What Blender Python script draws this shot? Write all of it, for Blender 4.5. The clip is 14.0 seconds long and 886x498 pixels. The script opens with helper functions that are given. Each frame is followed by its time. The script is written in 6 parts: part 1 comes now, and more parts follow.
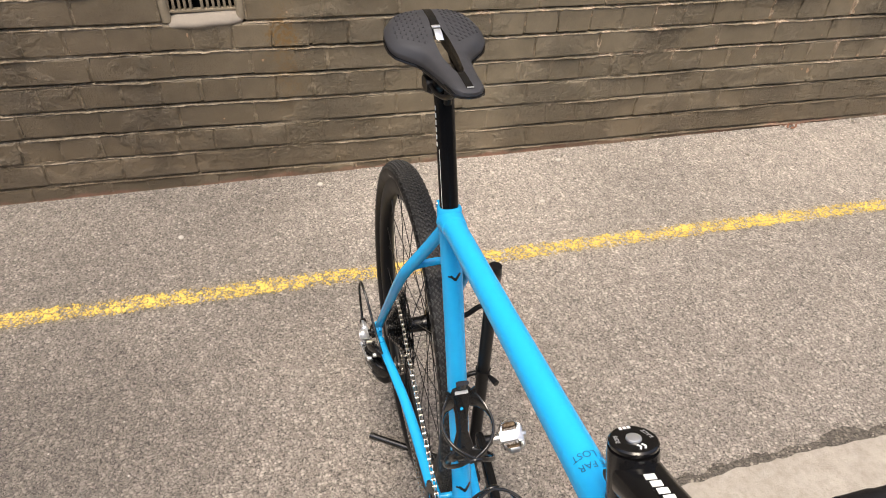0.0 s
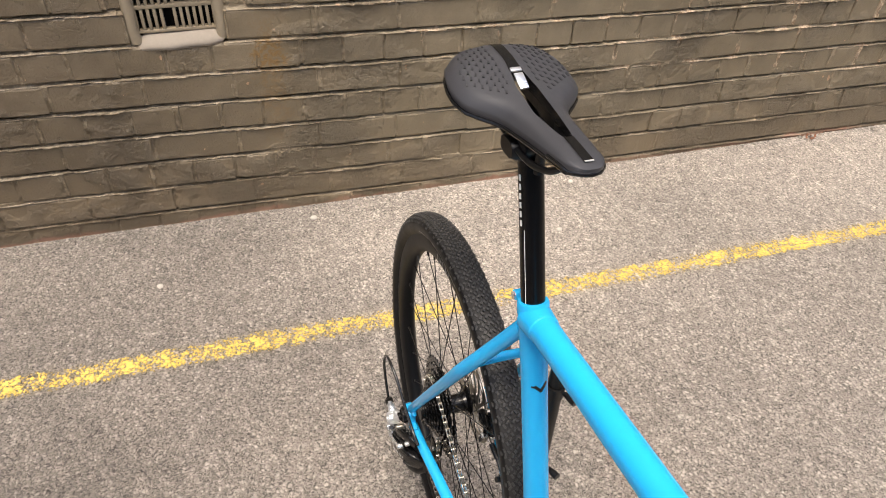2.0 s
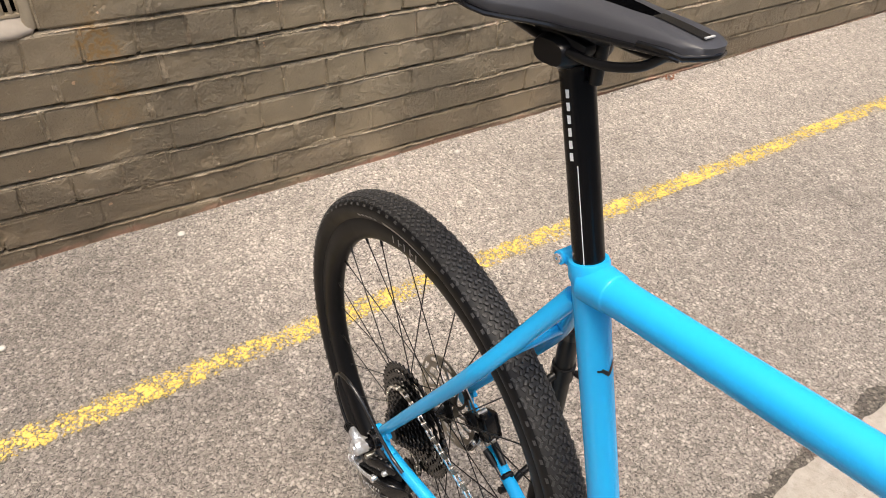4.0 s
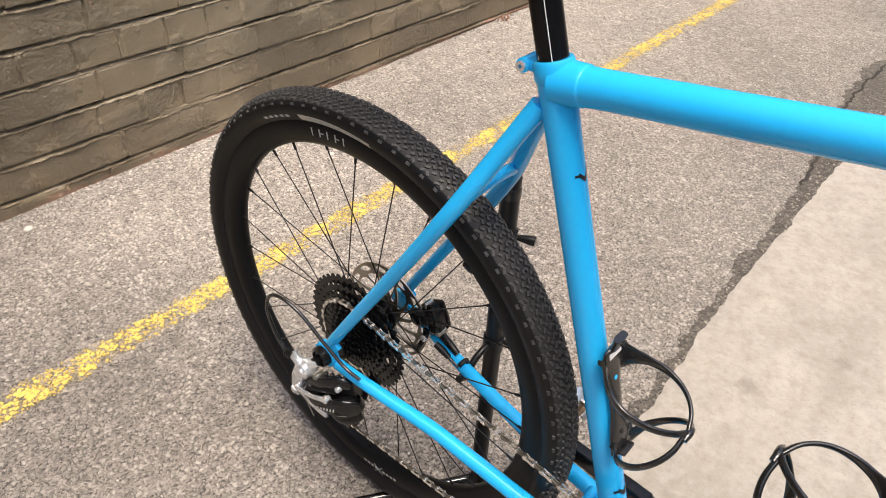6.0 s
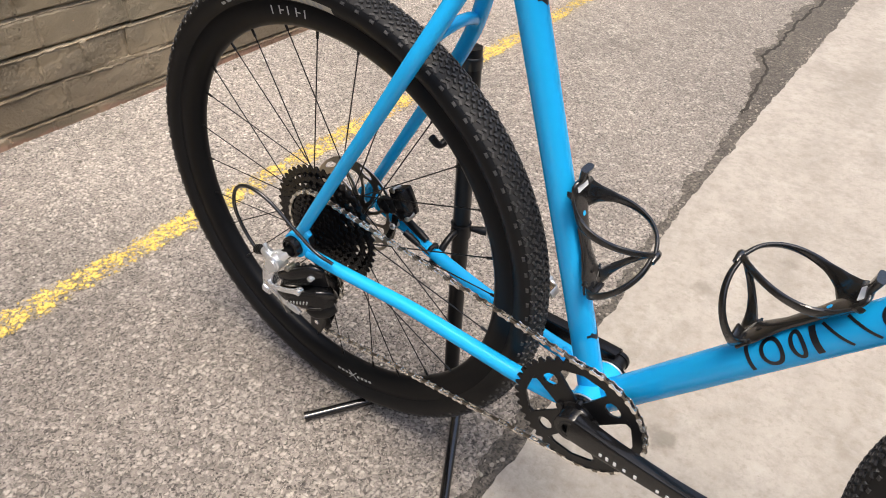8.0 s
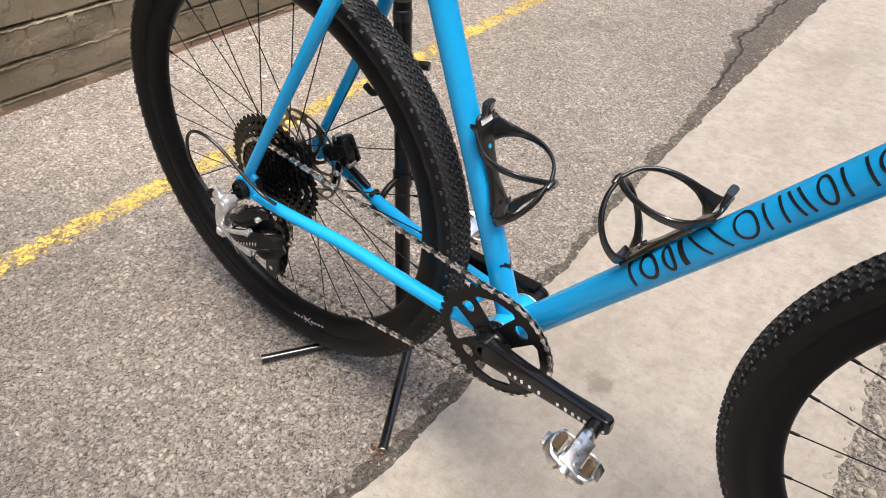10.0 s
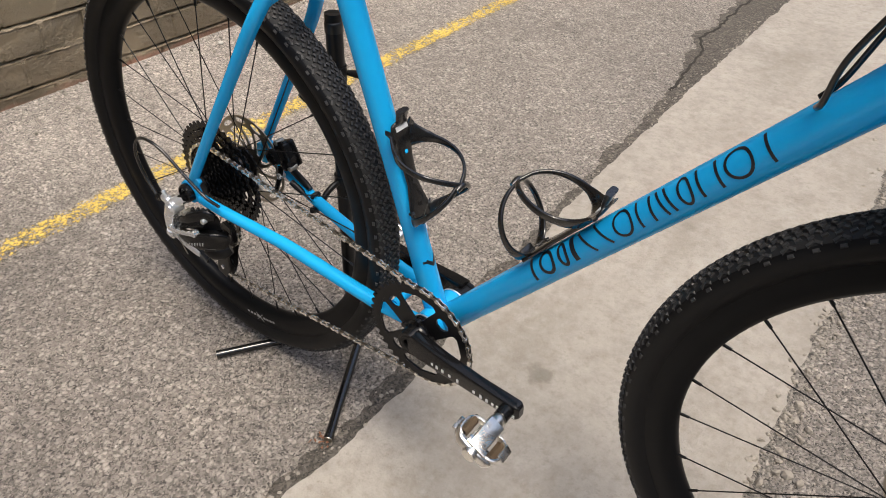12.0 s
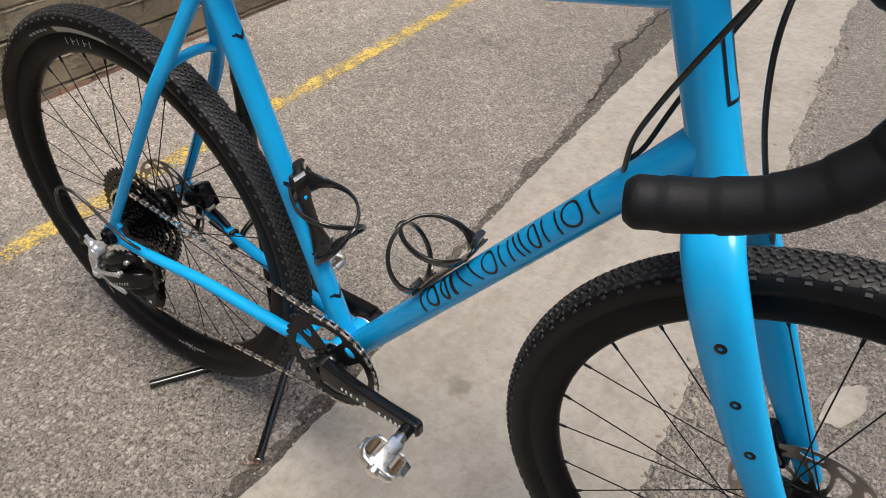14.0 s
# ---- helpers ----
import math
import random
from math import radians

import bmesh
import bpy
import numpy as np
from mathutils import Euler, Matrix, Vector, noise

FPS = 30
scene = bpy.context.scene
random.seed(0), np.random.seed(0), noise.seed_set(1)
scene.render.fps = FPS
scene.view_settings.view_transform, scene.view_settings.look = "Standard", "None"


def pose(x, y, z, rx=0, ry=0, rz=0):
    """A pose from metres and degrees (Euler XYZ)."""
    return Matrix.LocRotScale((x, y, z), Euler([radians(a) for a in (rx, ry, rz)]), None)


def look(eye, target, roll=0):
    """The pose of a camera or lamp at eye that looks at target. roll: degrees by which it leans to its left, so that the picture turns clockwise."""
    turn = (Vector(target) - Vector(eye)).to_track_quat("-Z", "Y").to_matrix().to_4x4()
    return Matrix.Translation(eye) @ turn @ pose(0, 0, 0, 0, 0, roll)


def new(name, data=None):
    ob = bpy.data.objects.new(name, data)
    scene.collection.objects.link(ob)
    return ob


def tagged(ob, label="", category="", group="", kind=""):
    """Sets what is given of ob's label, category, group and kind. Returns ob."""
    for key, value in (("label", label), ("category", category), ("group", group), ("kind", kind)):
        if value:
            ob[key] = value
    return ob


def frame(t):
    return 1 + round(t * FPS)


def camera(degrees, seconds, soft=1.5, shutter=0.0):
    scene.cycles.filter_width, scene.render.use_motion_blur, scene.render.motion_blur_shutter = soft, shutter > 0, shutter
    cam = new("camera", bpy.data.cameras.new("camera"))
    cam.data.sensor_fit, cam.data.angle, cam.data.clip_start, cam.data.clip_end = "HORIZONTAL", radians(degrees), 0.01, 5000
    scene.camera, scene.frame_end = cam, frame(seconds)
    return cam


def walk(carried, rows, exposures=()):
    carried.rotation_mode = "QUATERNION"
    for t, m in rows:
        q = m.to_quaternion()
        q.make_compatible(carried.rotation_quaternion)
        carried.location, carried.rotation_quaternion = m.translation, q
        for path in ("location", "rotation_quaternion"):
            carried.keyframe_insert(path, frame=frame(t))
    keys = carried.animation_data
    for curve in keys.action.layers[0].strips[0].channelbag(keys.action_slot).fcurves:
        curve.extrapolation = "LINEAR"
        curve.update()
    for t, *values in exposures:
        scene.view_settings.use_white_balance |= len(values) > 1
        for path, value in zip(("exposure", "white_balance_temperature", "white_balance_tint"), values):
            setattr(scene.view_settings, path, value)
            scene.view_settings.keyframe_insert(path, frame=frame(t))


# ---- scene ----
cam = camera(65.1, 14.0, soft=0.95)
EXPOSURES = [(0, 0.95, 7100, 10), (1.0, 1.03, 7100, 10), (3.2, 1.05, 7100, 10), (5.5, 1.09, 7000, 10), (7.0, 1.08, 6900, 10), (8.7, 1.07, 6720, 10), (10.9, 0.94, 6800, 10), (11.5, 0.80, 6800, 9), (14, 0.58, 6680, 8)]
PATH = [
    (0, (1.014, -0.216, 1.448), (-0.467, 0.186, 0.166), 2.5),
    (0.5, (0.94, -0.22, 1.44), (-0.538, 0.194, 0.158), 2.6),
    (1, (0.854, -0.232, 1.432), (-0.62, 0.197, 0.15), 2.6),
    (1.5, (0.786, -0.249, 1.416), (-0.681, 0.205, 0.135), 2.7),
    (2, (0.738, -0.272, 1.388), (-0.721, 0.211, 0.108), 2.7),
    (2.5, (0.692, -0.285, 1.347), (-0.748, 0.254, 0.067), 2.7),
    (3, (0.642, -0.306, 1.299), (-0.765, 0.314, 0.02), 2.9),
    (3.2, (0.615, -0.316, 1.285), (-0.77, 0.351, 0.006), 3.0),
    (5.3, (0.517, -0.432, 1.144), (-0.546, 0.697, -0.119), 3.5),
    (5.5, (0.52, -0.446, 1.132), (-0.519, 0.704, -0.132), 3.6),
    (6, (0.529, -0.479, 1.097), (-0.454, 0.716, -0.17), 3.5),
    (6.5, (0.543, -0.503, 1.063), (-0.386, 0.731, -0.207), 3.7),
    (7, (0.549, -0.532, 1.028), (-0.35, 0.722, -0.244), 3.7),
    (7.5, (0.56, -0.558, 1.005), (-0.318, 0.711, -0.268), 3.7),
    (8, (0.586, -0.574, 0.989), (-0.282, 0.699, -0.286), 3.7),
    (8.3, (0.609, -0.581, 0.98), (-0.253, 0.696, -0.295), 3.8),
    (8.5, (0.628, -0.584, 0.976), (-0.24, 0.688, -0.3), 3.6),
    (8.7, (0.644, -0.585, 0.974), (-0.227, 0.684, -0.304), 3.6),
    (10.8, (0.773, -0.591, 0.99), (-0.121, 0.654, -0.296), 3.4),
    (11, (0.781, -0.59, 0.996), (-0.109, 0.657, -0.29), 3.3),
    (11.5, (0.81, -0.582, 1.008), (-0.075, 0.668, -0.279), 3.3),
    (12, (0.832, -0.569, 1.019), (-0.043, 0.686, -0.269), 3.3),
    (12.5, (0.855, -0.559, 1.032), (-0.004, 0.706, -0.256), 3.3),
    (13, (0.877, -0.557, 1.051), (0.042, 0.726, -0.237), 3.3),
    (13.5, (0.899, -0.556, 1.076), (0.09, 0.743, -0.211), 3.4),
    (14, (0.918, -0.551, 1.115), (0.137, 0.766, -0.172), 3.4),
]
walk(cam, [(t, look(eye, target, roll)) for t, eye, target, roll in PATH], exposures=EXPOSURES)

# ---------------------------------------------------------------- light
world = bpy.data.worlds.new("sky")
scene.world = world
world.use_nodes = True
wn = world.node_tree.nodes
sky = wn.new("ShaderNodeTexSky")
sky.sky_type, sky.sun_disc = "NISHITA", False
SUN_EL, SUN_AZ = 75.0, 112.0
sky.sun_elevation, sky.sun_rotation = radians(SUN_EL), radians(SUN_AZ)
sky.air_density, sky.dust_density, sky.ozone_density = 1.0, 4.0, 1.0
world.node_tree.links.new(sky.outputs[0], wn["Background"].inputs[0])
wn["Background"].inputs[1].default_value = 0.15
sun = new("sun", bpy.data.lights.new("sun", "SUN"))
sun.data.energy, sun.data.angle, sun.data.color = 1.7, radians(24), (1.0, 0.94, 0.85)
sd = Vector((math.sin(radians(SUN_AZ)) * math.cos(radians(SUN_EL)), math.cos(radians(SUN_AZ)) * math.cos(radians(SUN_EL)), math.sin(radians(SUN_EL))))
sun.matrix_world = look(sd * 20, (0, 0, 0))


# ---------------------------------------------------------------- materials
class Nodes:
    """A small helper round one material's node tree."""

    def __init__(self, name):
        self.m = bpy.data.materials.new(name)
        self.m.use_nodes = True
        self.t = self.m.node_tree
        self.b = self.t.nodes["Principled BSDF"]
        self.co = self.t.nodes.new("ShaderNodeTexCoord").outputs["Object"]

    def node(self, kind, ins=()):
        n = self.t.nodes.new(kind)
        for k, v in dict(ins).items():
            if isinstance(v, bpy.types.NodeSocket):
                self.t.links.new(v, n.inputs[k])
            else:
                n.inputs[k].default_value = v
        return n

    def noise(self, scale, detail=4.0, rough=0.55, co=None, dist=0.0):
        return self.node("ShaderNodeTexNoise", {"Vector": co or self.co, "Scale": scale, "Detail": detail, "Roughness": rough, "Distortion": dist}).outputs["Fac"]

    def ramp(self, fac, stops):
        n = self.node("ShaderNodeValToRGB", {"Fac": fac})
        e = n.color_ramp.elements
        while len(e) < len(stops):
            e.new(0.5)
        for i, (p, c) in enumerate(stops):
            e[i].position = p
            e[i].color = (*c, 1) if isinstance(c, tuple) else (c, c, c, 1)
        return n.outputs[0]

    def mix(self, fac, a, b, mode="MIX"):
        n = self.t.nodes.new("ShaderNodeMix")
        n.data_type, n.blend_type = "RGBA", mode
        for s, v in ((n.inputs[0], fac), (n.inputs[6], a), (n.inputs[7], b)):
            if isinstance(v, bpy.types.NodeSocket):
                self.t.links.new(v, s)
            elif isinstance(v, tuple):
                s.default_value = (*v, 1)
            else:
                s.default_value = v
        return n.outputs[2]

    def calc(self, op, a, b=0.0, c=0.0):
        n = self.t.nodes.new("ShaderNodeMath")
        n.operation = op
        for s, v in zip(n.inputs, (a, b, c)):
            if isinstance(v, bpy.types.NodeSocket):
                self.t.links.new(v, s)
            else:
                s.default_value = v
        return n.outputs[0]

    def put(self, **ins):
        names = dict(color="Base Color", rough="Roughness", metal="Metallic", coat="Coat Weight", coat_rough="Coat Roughness", spec="Specular IOR Level", alpha="Alpha", normal="Normal", sheen="Sheen Weight")
        for k, v in ins.items():
            s = self.b.inputs[names[k]]
            if isinstance(v, bpy.types.NodeSocket):
                self.t.links.new(v, s)
            else:
                s.default_value = (*v, 1) if isinstance(v, tuple) else v
        return self.m

    def bump(self, height, strength, distance=0.002, normal=None):
        ins = {"Height": height, "Strength": strength, "Distance": distance}
        if normal:
            ins["Normal"] = normal
        return self.node("ShaderNodeBump", ins).outputs[0]


def plain(name, color, rough=0.5, metal=0.0, vary=0.12, grain=180.0, bump=0.05, coat=0.0, spec=0.5):
    """A surface with grain and faint wear at two scales."""
    n = Nodes(name)
    fine, broad = n.noise(grain, 3), n.noise(grain / 14, 3)
    v = n.calc("MULTIPLY_ADD", n.calc("ADD", fine, broad), vary, 1.0 - vary)
    c = n.mix(1.0, color, n.node("ShaderNodeCombineColor", {0: v, 1: v, 2: v}).outputs[0], "MULTIPLY")
    r = n.calc("MULTIPLY_ADD", broad, 0.2, max(0.02, rough - 0.1))
    return n.put(color=c, rough=r, metal=metal, coat=coat, coat_rough=0.08, spec=spec, normal=n.bump(fine, bump, 0.001))


def asphalt_material(name, tint, dark, light):
    n = Nodes(name)
    warp = n.node("ShaderNodeTexNoise", {"Vector": n.co, "Scale": 70.0, "Detail": 3.0}).outputs["Color"]
    bent = n.node("ShaderNodeVectorMath", {0: n.co, 1: n.node("ShaderNodeVectorMath", {0: warp, 1: (0.014, 0.014, 0.014)}).outputs[0]})
    bent.inputs[1].links[0].from_node.operation = "MULTIPLY"
    vor = n.node("ShaderNodeTexVoronoi", {"Vector": bent.outputs[0], "Scale": 115.0, "Randomness": 1.0})
    stone = n.node("ShaderNodeSeparateColor", {0: vor.outputs["Color"]}).outputs[0]
    small = n.node("ShaderNodeTexVoronoi", {"Vector": bent.outputs[0], "Scale": 340.0})
    grit = n.node("ShaderNodeSeparateColor", {0: small.outputs["Color"]}).outputs[1]
    patch, wide = n.noise(7.0, 5), n.noise(1.3, 3)
    pebble = n.ramp(stone, [(0.0, tuple(c * dark for c in tint)), (0.55, tuple(c * (dark + light) * 0.45 for c in tint)), (0.86, tuple(c * light for c in tint)), (0.97, tuple(c * light for c in tint)), (1.0, tuple(min(0.85, c * light * 1.12) for c in tint))])
    # dark grit and binder between the stones, pit shade put into the colour
    pit_sand = n.ramp(grit, [(0.0, tuple(c * dark * 0.25 for c in tint)), (1.0, tuple(c * light * 0.75 for c in tint))])
    edge = n.ramp(n.calc("ADD", vor.outputs["Distance"], n.calc("MULTIPLY", n.calc("SUBTRACT", n.noise(180.0, 4), 0.5), 0.5)), [(0.26, 0.0), (0.62, 1.0)])
    c = n.mix(edge, pebble, pit_sand)
    c = n.mix(n.ramp(patch, [(0.35, 0.0), (0.7, 0.55)]), c, pit_sand)
    c = n.mix(1.0, c, n.ramp(n.calc("ADD", n.calc("MULTIPLY", wide, 0.6), n.calc("MULTIPLY", n.noise(24.0, 4), 0.4)), [(0.36, 0.74), (0.64, 1.2)]), "MULTIPLY")
    # pale dust by the wall; light falloff towards the gutter put into the colour
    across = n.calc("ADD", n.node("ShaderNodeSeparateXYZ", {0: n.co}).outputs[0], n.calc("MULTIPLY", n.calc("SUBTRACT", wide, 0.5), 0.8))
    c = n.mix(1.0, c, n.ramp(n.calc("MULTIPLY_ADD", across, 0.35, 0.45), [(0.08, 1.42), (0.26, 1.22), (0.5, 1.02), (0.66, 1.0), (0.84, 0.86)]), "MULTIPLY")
    # near end of the alley darker, a vignette-like falloff put into the colour
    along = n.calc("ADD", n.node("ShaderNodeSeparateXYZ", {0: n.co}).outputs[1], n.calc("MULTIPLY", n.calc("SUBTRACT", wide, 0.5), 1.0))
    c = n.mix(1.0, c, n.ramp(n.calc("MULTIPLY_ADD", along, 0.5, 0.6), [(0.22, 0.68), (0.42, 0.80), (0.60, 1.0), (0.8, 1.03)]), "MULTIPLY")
    h = n.calc("ADD", n.calc("MULTIPLY", vor.outputs["Distance"], -0.7), n.calc("MULTIPLY", n.noise(300.0, 4), 0.6))
    h = n.calc("ADD", h, n.calc("MULTIPLY", patch, 0.8))
    return n.put(color=c, rough=n.ramp(grit, [(0.0, 0.72), (1.0, 0.95)]), normal=n.bump(h, 1.0, 0.008))


M = {}
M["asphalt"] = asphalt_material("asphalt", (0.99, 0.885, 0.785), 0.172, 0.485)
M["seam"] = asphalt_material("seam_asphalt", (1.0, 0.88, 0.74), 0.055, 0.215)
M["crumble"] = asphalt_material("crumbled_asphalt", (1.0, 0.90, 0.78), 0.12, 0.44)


def concrete_material():
    n = Nodes("worn_concrete")
    long_co = n.node("ShaderNodeMapping", {"Vector": n.co, "Scale": (1.0, 0.35, 1.0)}).outputs[0]
    a, b, c = n.noise(5.0, 7, 0.62, co=long_co), n.noise(26.0, 7, 0.7), n.noise(220.0, 4)
    col = n.ramp(a, [(0.32, (0.262, 0.236, 0.203)), (0.48, (0.322, 0.292, 0.255)), (0.66, (0.360, 0.330, 0.292))])
    col = n.mix(n.ramp(b, [(0.46, 0.0), (0.66, 0.60)]), col, (0.228, 0.205, 0.177))
    col = n.mix(n.ramp(n.noise(3.4, 6, 0.68, co=n.node("ShaderNodeMapping", {"Vector": n.co, "Location": (3.0, 1.0, 0.0)}).outputs[0]), [(0.52, 0.0), (0.68, 0.45)]), col, (0.205, 0.181, 0.152))
    col = n.mix(n.ramp(n.noise(9.0, 6, 0.7), [(0.55, 0.0), (0.7, 0.45)]), col, (0.42, 0.395, 0.362))
    spots = n.noise(75.0, 5, 0.7)
    col = n.mix(n.ramp(spots, [(0.52, 0.0), (0.66, 0.5)]), col, (0.22, 0.194, 0.158))
    col = n.mix(n.ramp(spots, [(0.34, 0.25), (0.46, 0.0)]), col, (0.41, 0.38, 0.34))
    pos = n.node("ShaderNodeSeparateXYZ", {0: n.co})
    wob = n.calc("MULTIPLY", n.calc("SUBTRACT", n.noise(45.0, 3), 0.5), 0.045)
    for x, y, r, k in ((0.505, 0.245, 0.024, 0.62), (0.425, 0.66, 0.022, 0.4), (0.55, 0.86, 0.02, 0.3), (0.72, 2.0, 0.03, 0.5), (0.62, 1.5, 0.05, 0.22), (0.66, 0.55, 0.035, 0.2), (0.36, 0.12, 0.03, 0.25), (0.74, 1.15, 0.03, 0.25)):
        dx, dy = n.calc("SUBTRACT", pos.outputs[0], x), n.calc("SUBTRACT", pos.outputs[1], y)
        d = n.calc("SQRT", n.calc("ADD", n.calc("MULTIPLY", dx, dx), n.calc("MULTIPLY", dy, dy)))
        f = n.calc("MULTIPLY", n.ramp(n.calc("ADD", d, wob), [(r * 0.55, 1.0), (r * 1.25, 0.0)]), k)
        col = n.mix(f, col, (0.12, 0.105, 0.085))
    speck = n.ramp(n.noise(95.0, 2), [(0.22, 0.6), (0.28, 0.0)])
    col = n.mix(speck, col, (0.2, 0.17, 0.13))
    return n.put(color=col, rough=n.ramp(b, [(0.3, 0.62), (0.7, 0.85)]), normal=n.bump(n.calc("ADD", c, n.calc("MULTIPLY", b, 2.0)), 0.6, 0.003))


M["concrete"] = concrete_material()


def paint_line_material():
    n = Nodes("worn_yellow_paint")
    coarse, fine, stones = n.noise(22.0, 5, 0.7), n.noise(140.0, 3), n.node("ShaderNodeTexVoronoi", {"Vector": n.co, "Scale": 110.0}).outputs["Distance"]
    col = n.ramp(n.noise(30.0, 4), [(0.3, (0.60, 0.42, 0.085)), (0.7, (0.74, 0.54, 0.13))])
    col = n.mix(n.ramp(fine, [(0.35, 0.5), (0.5, 0.0)]), col, (0.55, 0.42, 0.20))
    x = n.node("ShaderNodeSeparateXYZ", {0: n.co}).outputs[0]
    edge = n.calc("MULTIPLY", n.calc("ABSOLUTE", x), 26.0)
    wear = n.calc("ADD", n.calc("ADD", n.calc("MULTIPLY", coarse, 0.75), n.calc("MULTIPLY", stones, 0.34)), n.calc("MULTIPLY", n.calc("POWER", edge, 4.0), 0.22))
    wear = n.calc("ADD", wear, n.calc("MULTIPLY", n.noise(4.0, 2), 0.25))
    wear = n.calc("ADD", wear, n.calc("MULTIPLY", n.calc("SUBTRACT", n.noise(230.0, 4, 0.7), 0.5), 0.75))
    return n.put(color=col, rough=0.75, alpha=n.ramp(wear, [(0.61, 0.92), (0.77, 0.0)]), normal=n.bump(n.calc("SUBTRACT", fine, stones), 0.6, 0.003))


M["yellow"] = paint_line_material()


def brick_material(name, joint=False, smeared=False):
    n = Nodes(name)
    geo = n.node("ShaderNodeNewGeometry")
    pos = geo.outputs["Position"]
    px = n.node("ShaderNodeSeparateXYZ", {0: pos})
    rnd = n.node("ShaderNodeObjectInfo").outputs["Random"] if not joint else geo.outputs["Random Per Island"]
    big, mid, fine = n.noise(2.0, 4, co=pos), n.noise(18.0, 5, 0.65, co=pos), n.noise(160.0, 4, co=pos)
    col = n.ramp(mid, [(0.3, (0.152, 0.123, 0.084)), (0.7, (0.197, 0.162, 0.112))])
    col = n.mix(1.0, col, n.ramp(rnd, [(0.0, (0.94, 0.94, 0.93)), (1.0, (1.05, 1.05, 1.05))]), "MULTIPLY")
    col = n.mix(n.ramp(big, [(0.45, 0.0), (0.75, 0.35)]), col, (0.24, 0.19, 0.12))
    col = n.mix(1.0, col, n.ramp(n.noise(1.3, 4, 0.6, co=pos), [(0.32, 0.82), (0.68, 1.2)]), "MULTIPLY")
    # tone runs along the wall: darkest at the near end, palest further along
    along_tone = n.calc("MULTIPLY_ADD", n.calc("ADD", px.outputs[1], n.noise(1.1, 3, co=pos)), 0.4, 0.22)
    col = n.mix(1.0, col, n.ramp(along_tone, [(0.1, (0.76, 0.73, 0.71)), (0.36, (1.02, 1.01, 0.98)), (0.62, (1.13, 1.15, 1.14)), (0.9, (1.0, 1.0, 0.98))]), "MULTIPLY")
    # dust on the lowest two courses
    low = n.ramp(n.calc("ADD", px.outputs[2], n.calc("MULTIPLY", n.calc("SUBTRACT", mid, 0.5), 0.3)), [(0.06, 0.45), (0.24, 0.0)])
    col = n.mix(low, col, (0.24, 0.18, 0.112))
    # rust-brown run below the vent
    s = n.calc("ABSOLUTE", n.calc("ADD", n.calc("ADD", px.outputs[1], 0.180), n.calc("MULTIPLY", n.calc("SUBTRACT", n.noise(26.0, 5, 0.75, co=pos), 0.5), 0.17)))
    run = n.calc("MULTIPLY", n.ramp(s, [(0.030, 1.0), (0.052, 0.0)]), n.ramp(px.outputs[2], [(0.20, 0.0), (0.34, 0.30), (0.487, 0.55), (0.497, 1.0), (0.578, 1.0), (0.590, 0.45), (0.68, 0.0)]))
    col = n.mix(n.calc("MULTIPLY", run, n.ramp(n.noise(75.0, 4, 0.65, co=pos), [(0.44, 0.10), (0.54, 0.9)])), col, (0.205, 0.122, 0.043))
    # bare brick where the paint stops above the ground, and chips
    foot = n.ramp(n.calc("ADD", px.outputs[2], n.calc("MULTIPLY", n.calc("SUBTRACT", n.noise(9.0, 4, co=pos), 0.5), 0.05)), [(0.006, 1.0), (0.014, 0.0)])
    foot = n.calc("MULTIPLY", foot, n.ramp(n.noise(2.6, 4, co=pos), [(0.40, 0.15), (0.54, 0.9)]))
    col = n.mix(foot, col, n.ramp(mid, [(0.3, (0.27, 0.135, 0.09)), (0.7, (0.38, 0.22, 0.155))]))
    chip = n.ramp(n.noise(26.0, 3, co=pos), [(0.735, 0.0), (0.75, 1.0)])
    col = n.mix(chip, col, (0.42, 0.27, 0.17))
    lump = n.noise(13.0, 3, 0.5, co=pos)
    pit = n.ramp(n.noise(34.0, 5, 0.7, co=pos), [(0.30, 0.0), (0.36, 1.0)])
    h = n.calc("ADD", n.calc("ADD", n.calc("MULTIPLY", fine, 0.30), n.calc("MULTIPLY", pit, 0.35)), n.calc("MULTIPLY", lump, 0.7))
    rugged = n.calc("MULTIPLY", n.noise(62.0, 6, 0.75, co=pos), n.ramp(n.calc("ADD", n.noise(4.5, 4, co=pos), n.calc("MULTIPLY", n.ramp(px.outputs[2], [(0.02, 1.0), (0.30, 0.0)]), 0.16)), [(0.50, 0.15), (0.66, 3.0)]))
    h = n.calc("ADD", h, rugged)
    col = n.mix(n.calc("MULTIPLY", n.calc("SUBTRACT", 1.0, pit), 0.45), col, (0.13, 0.102, 0.07))
    # pale smears; denser on the joints, whose lit edges are put into the colour
    smear = n.ramp(n.noise(30.0, 5, 0.7, co=pos), [(0.50, 0.0), (0.64, 0.65)] if smeared else [(0.68, 0.0), (0.76, 0.4)])
    col = n.mix(smear, col, (0.34, 0.280, 0.200))
    if smeared:
        # bare mortar in the joints of the upper courses
        bare = n.calc("MULTIPLY", n.ramp(n.noise(11.0, 3, co=pos), [(0.53, 0.0), (0.57, 0.9)]), n.ramp(n.calc("ADD", px.outputs[2], n.calc("MULTIPLY", px.outputs[1], 0.10)), [(0.43, 0.0), (0.50, 1.0)]))
        bare = n.calc("MULTIPLY", bare, n.ramp(px.outputs[1], [(0.0, 0.25), (0.3, 1.0)]))
        col = n.mix(bare, col, n.ramp(n.noise(120.0, 4, co=pos), [(0.4, (0.27, 0.185, 0.12)), (0.6, (0.50, 0.40, 0.29))]))
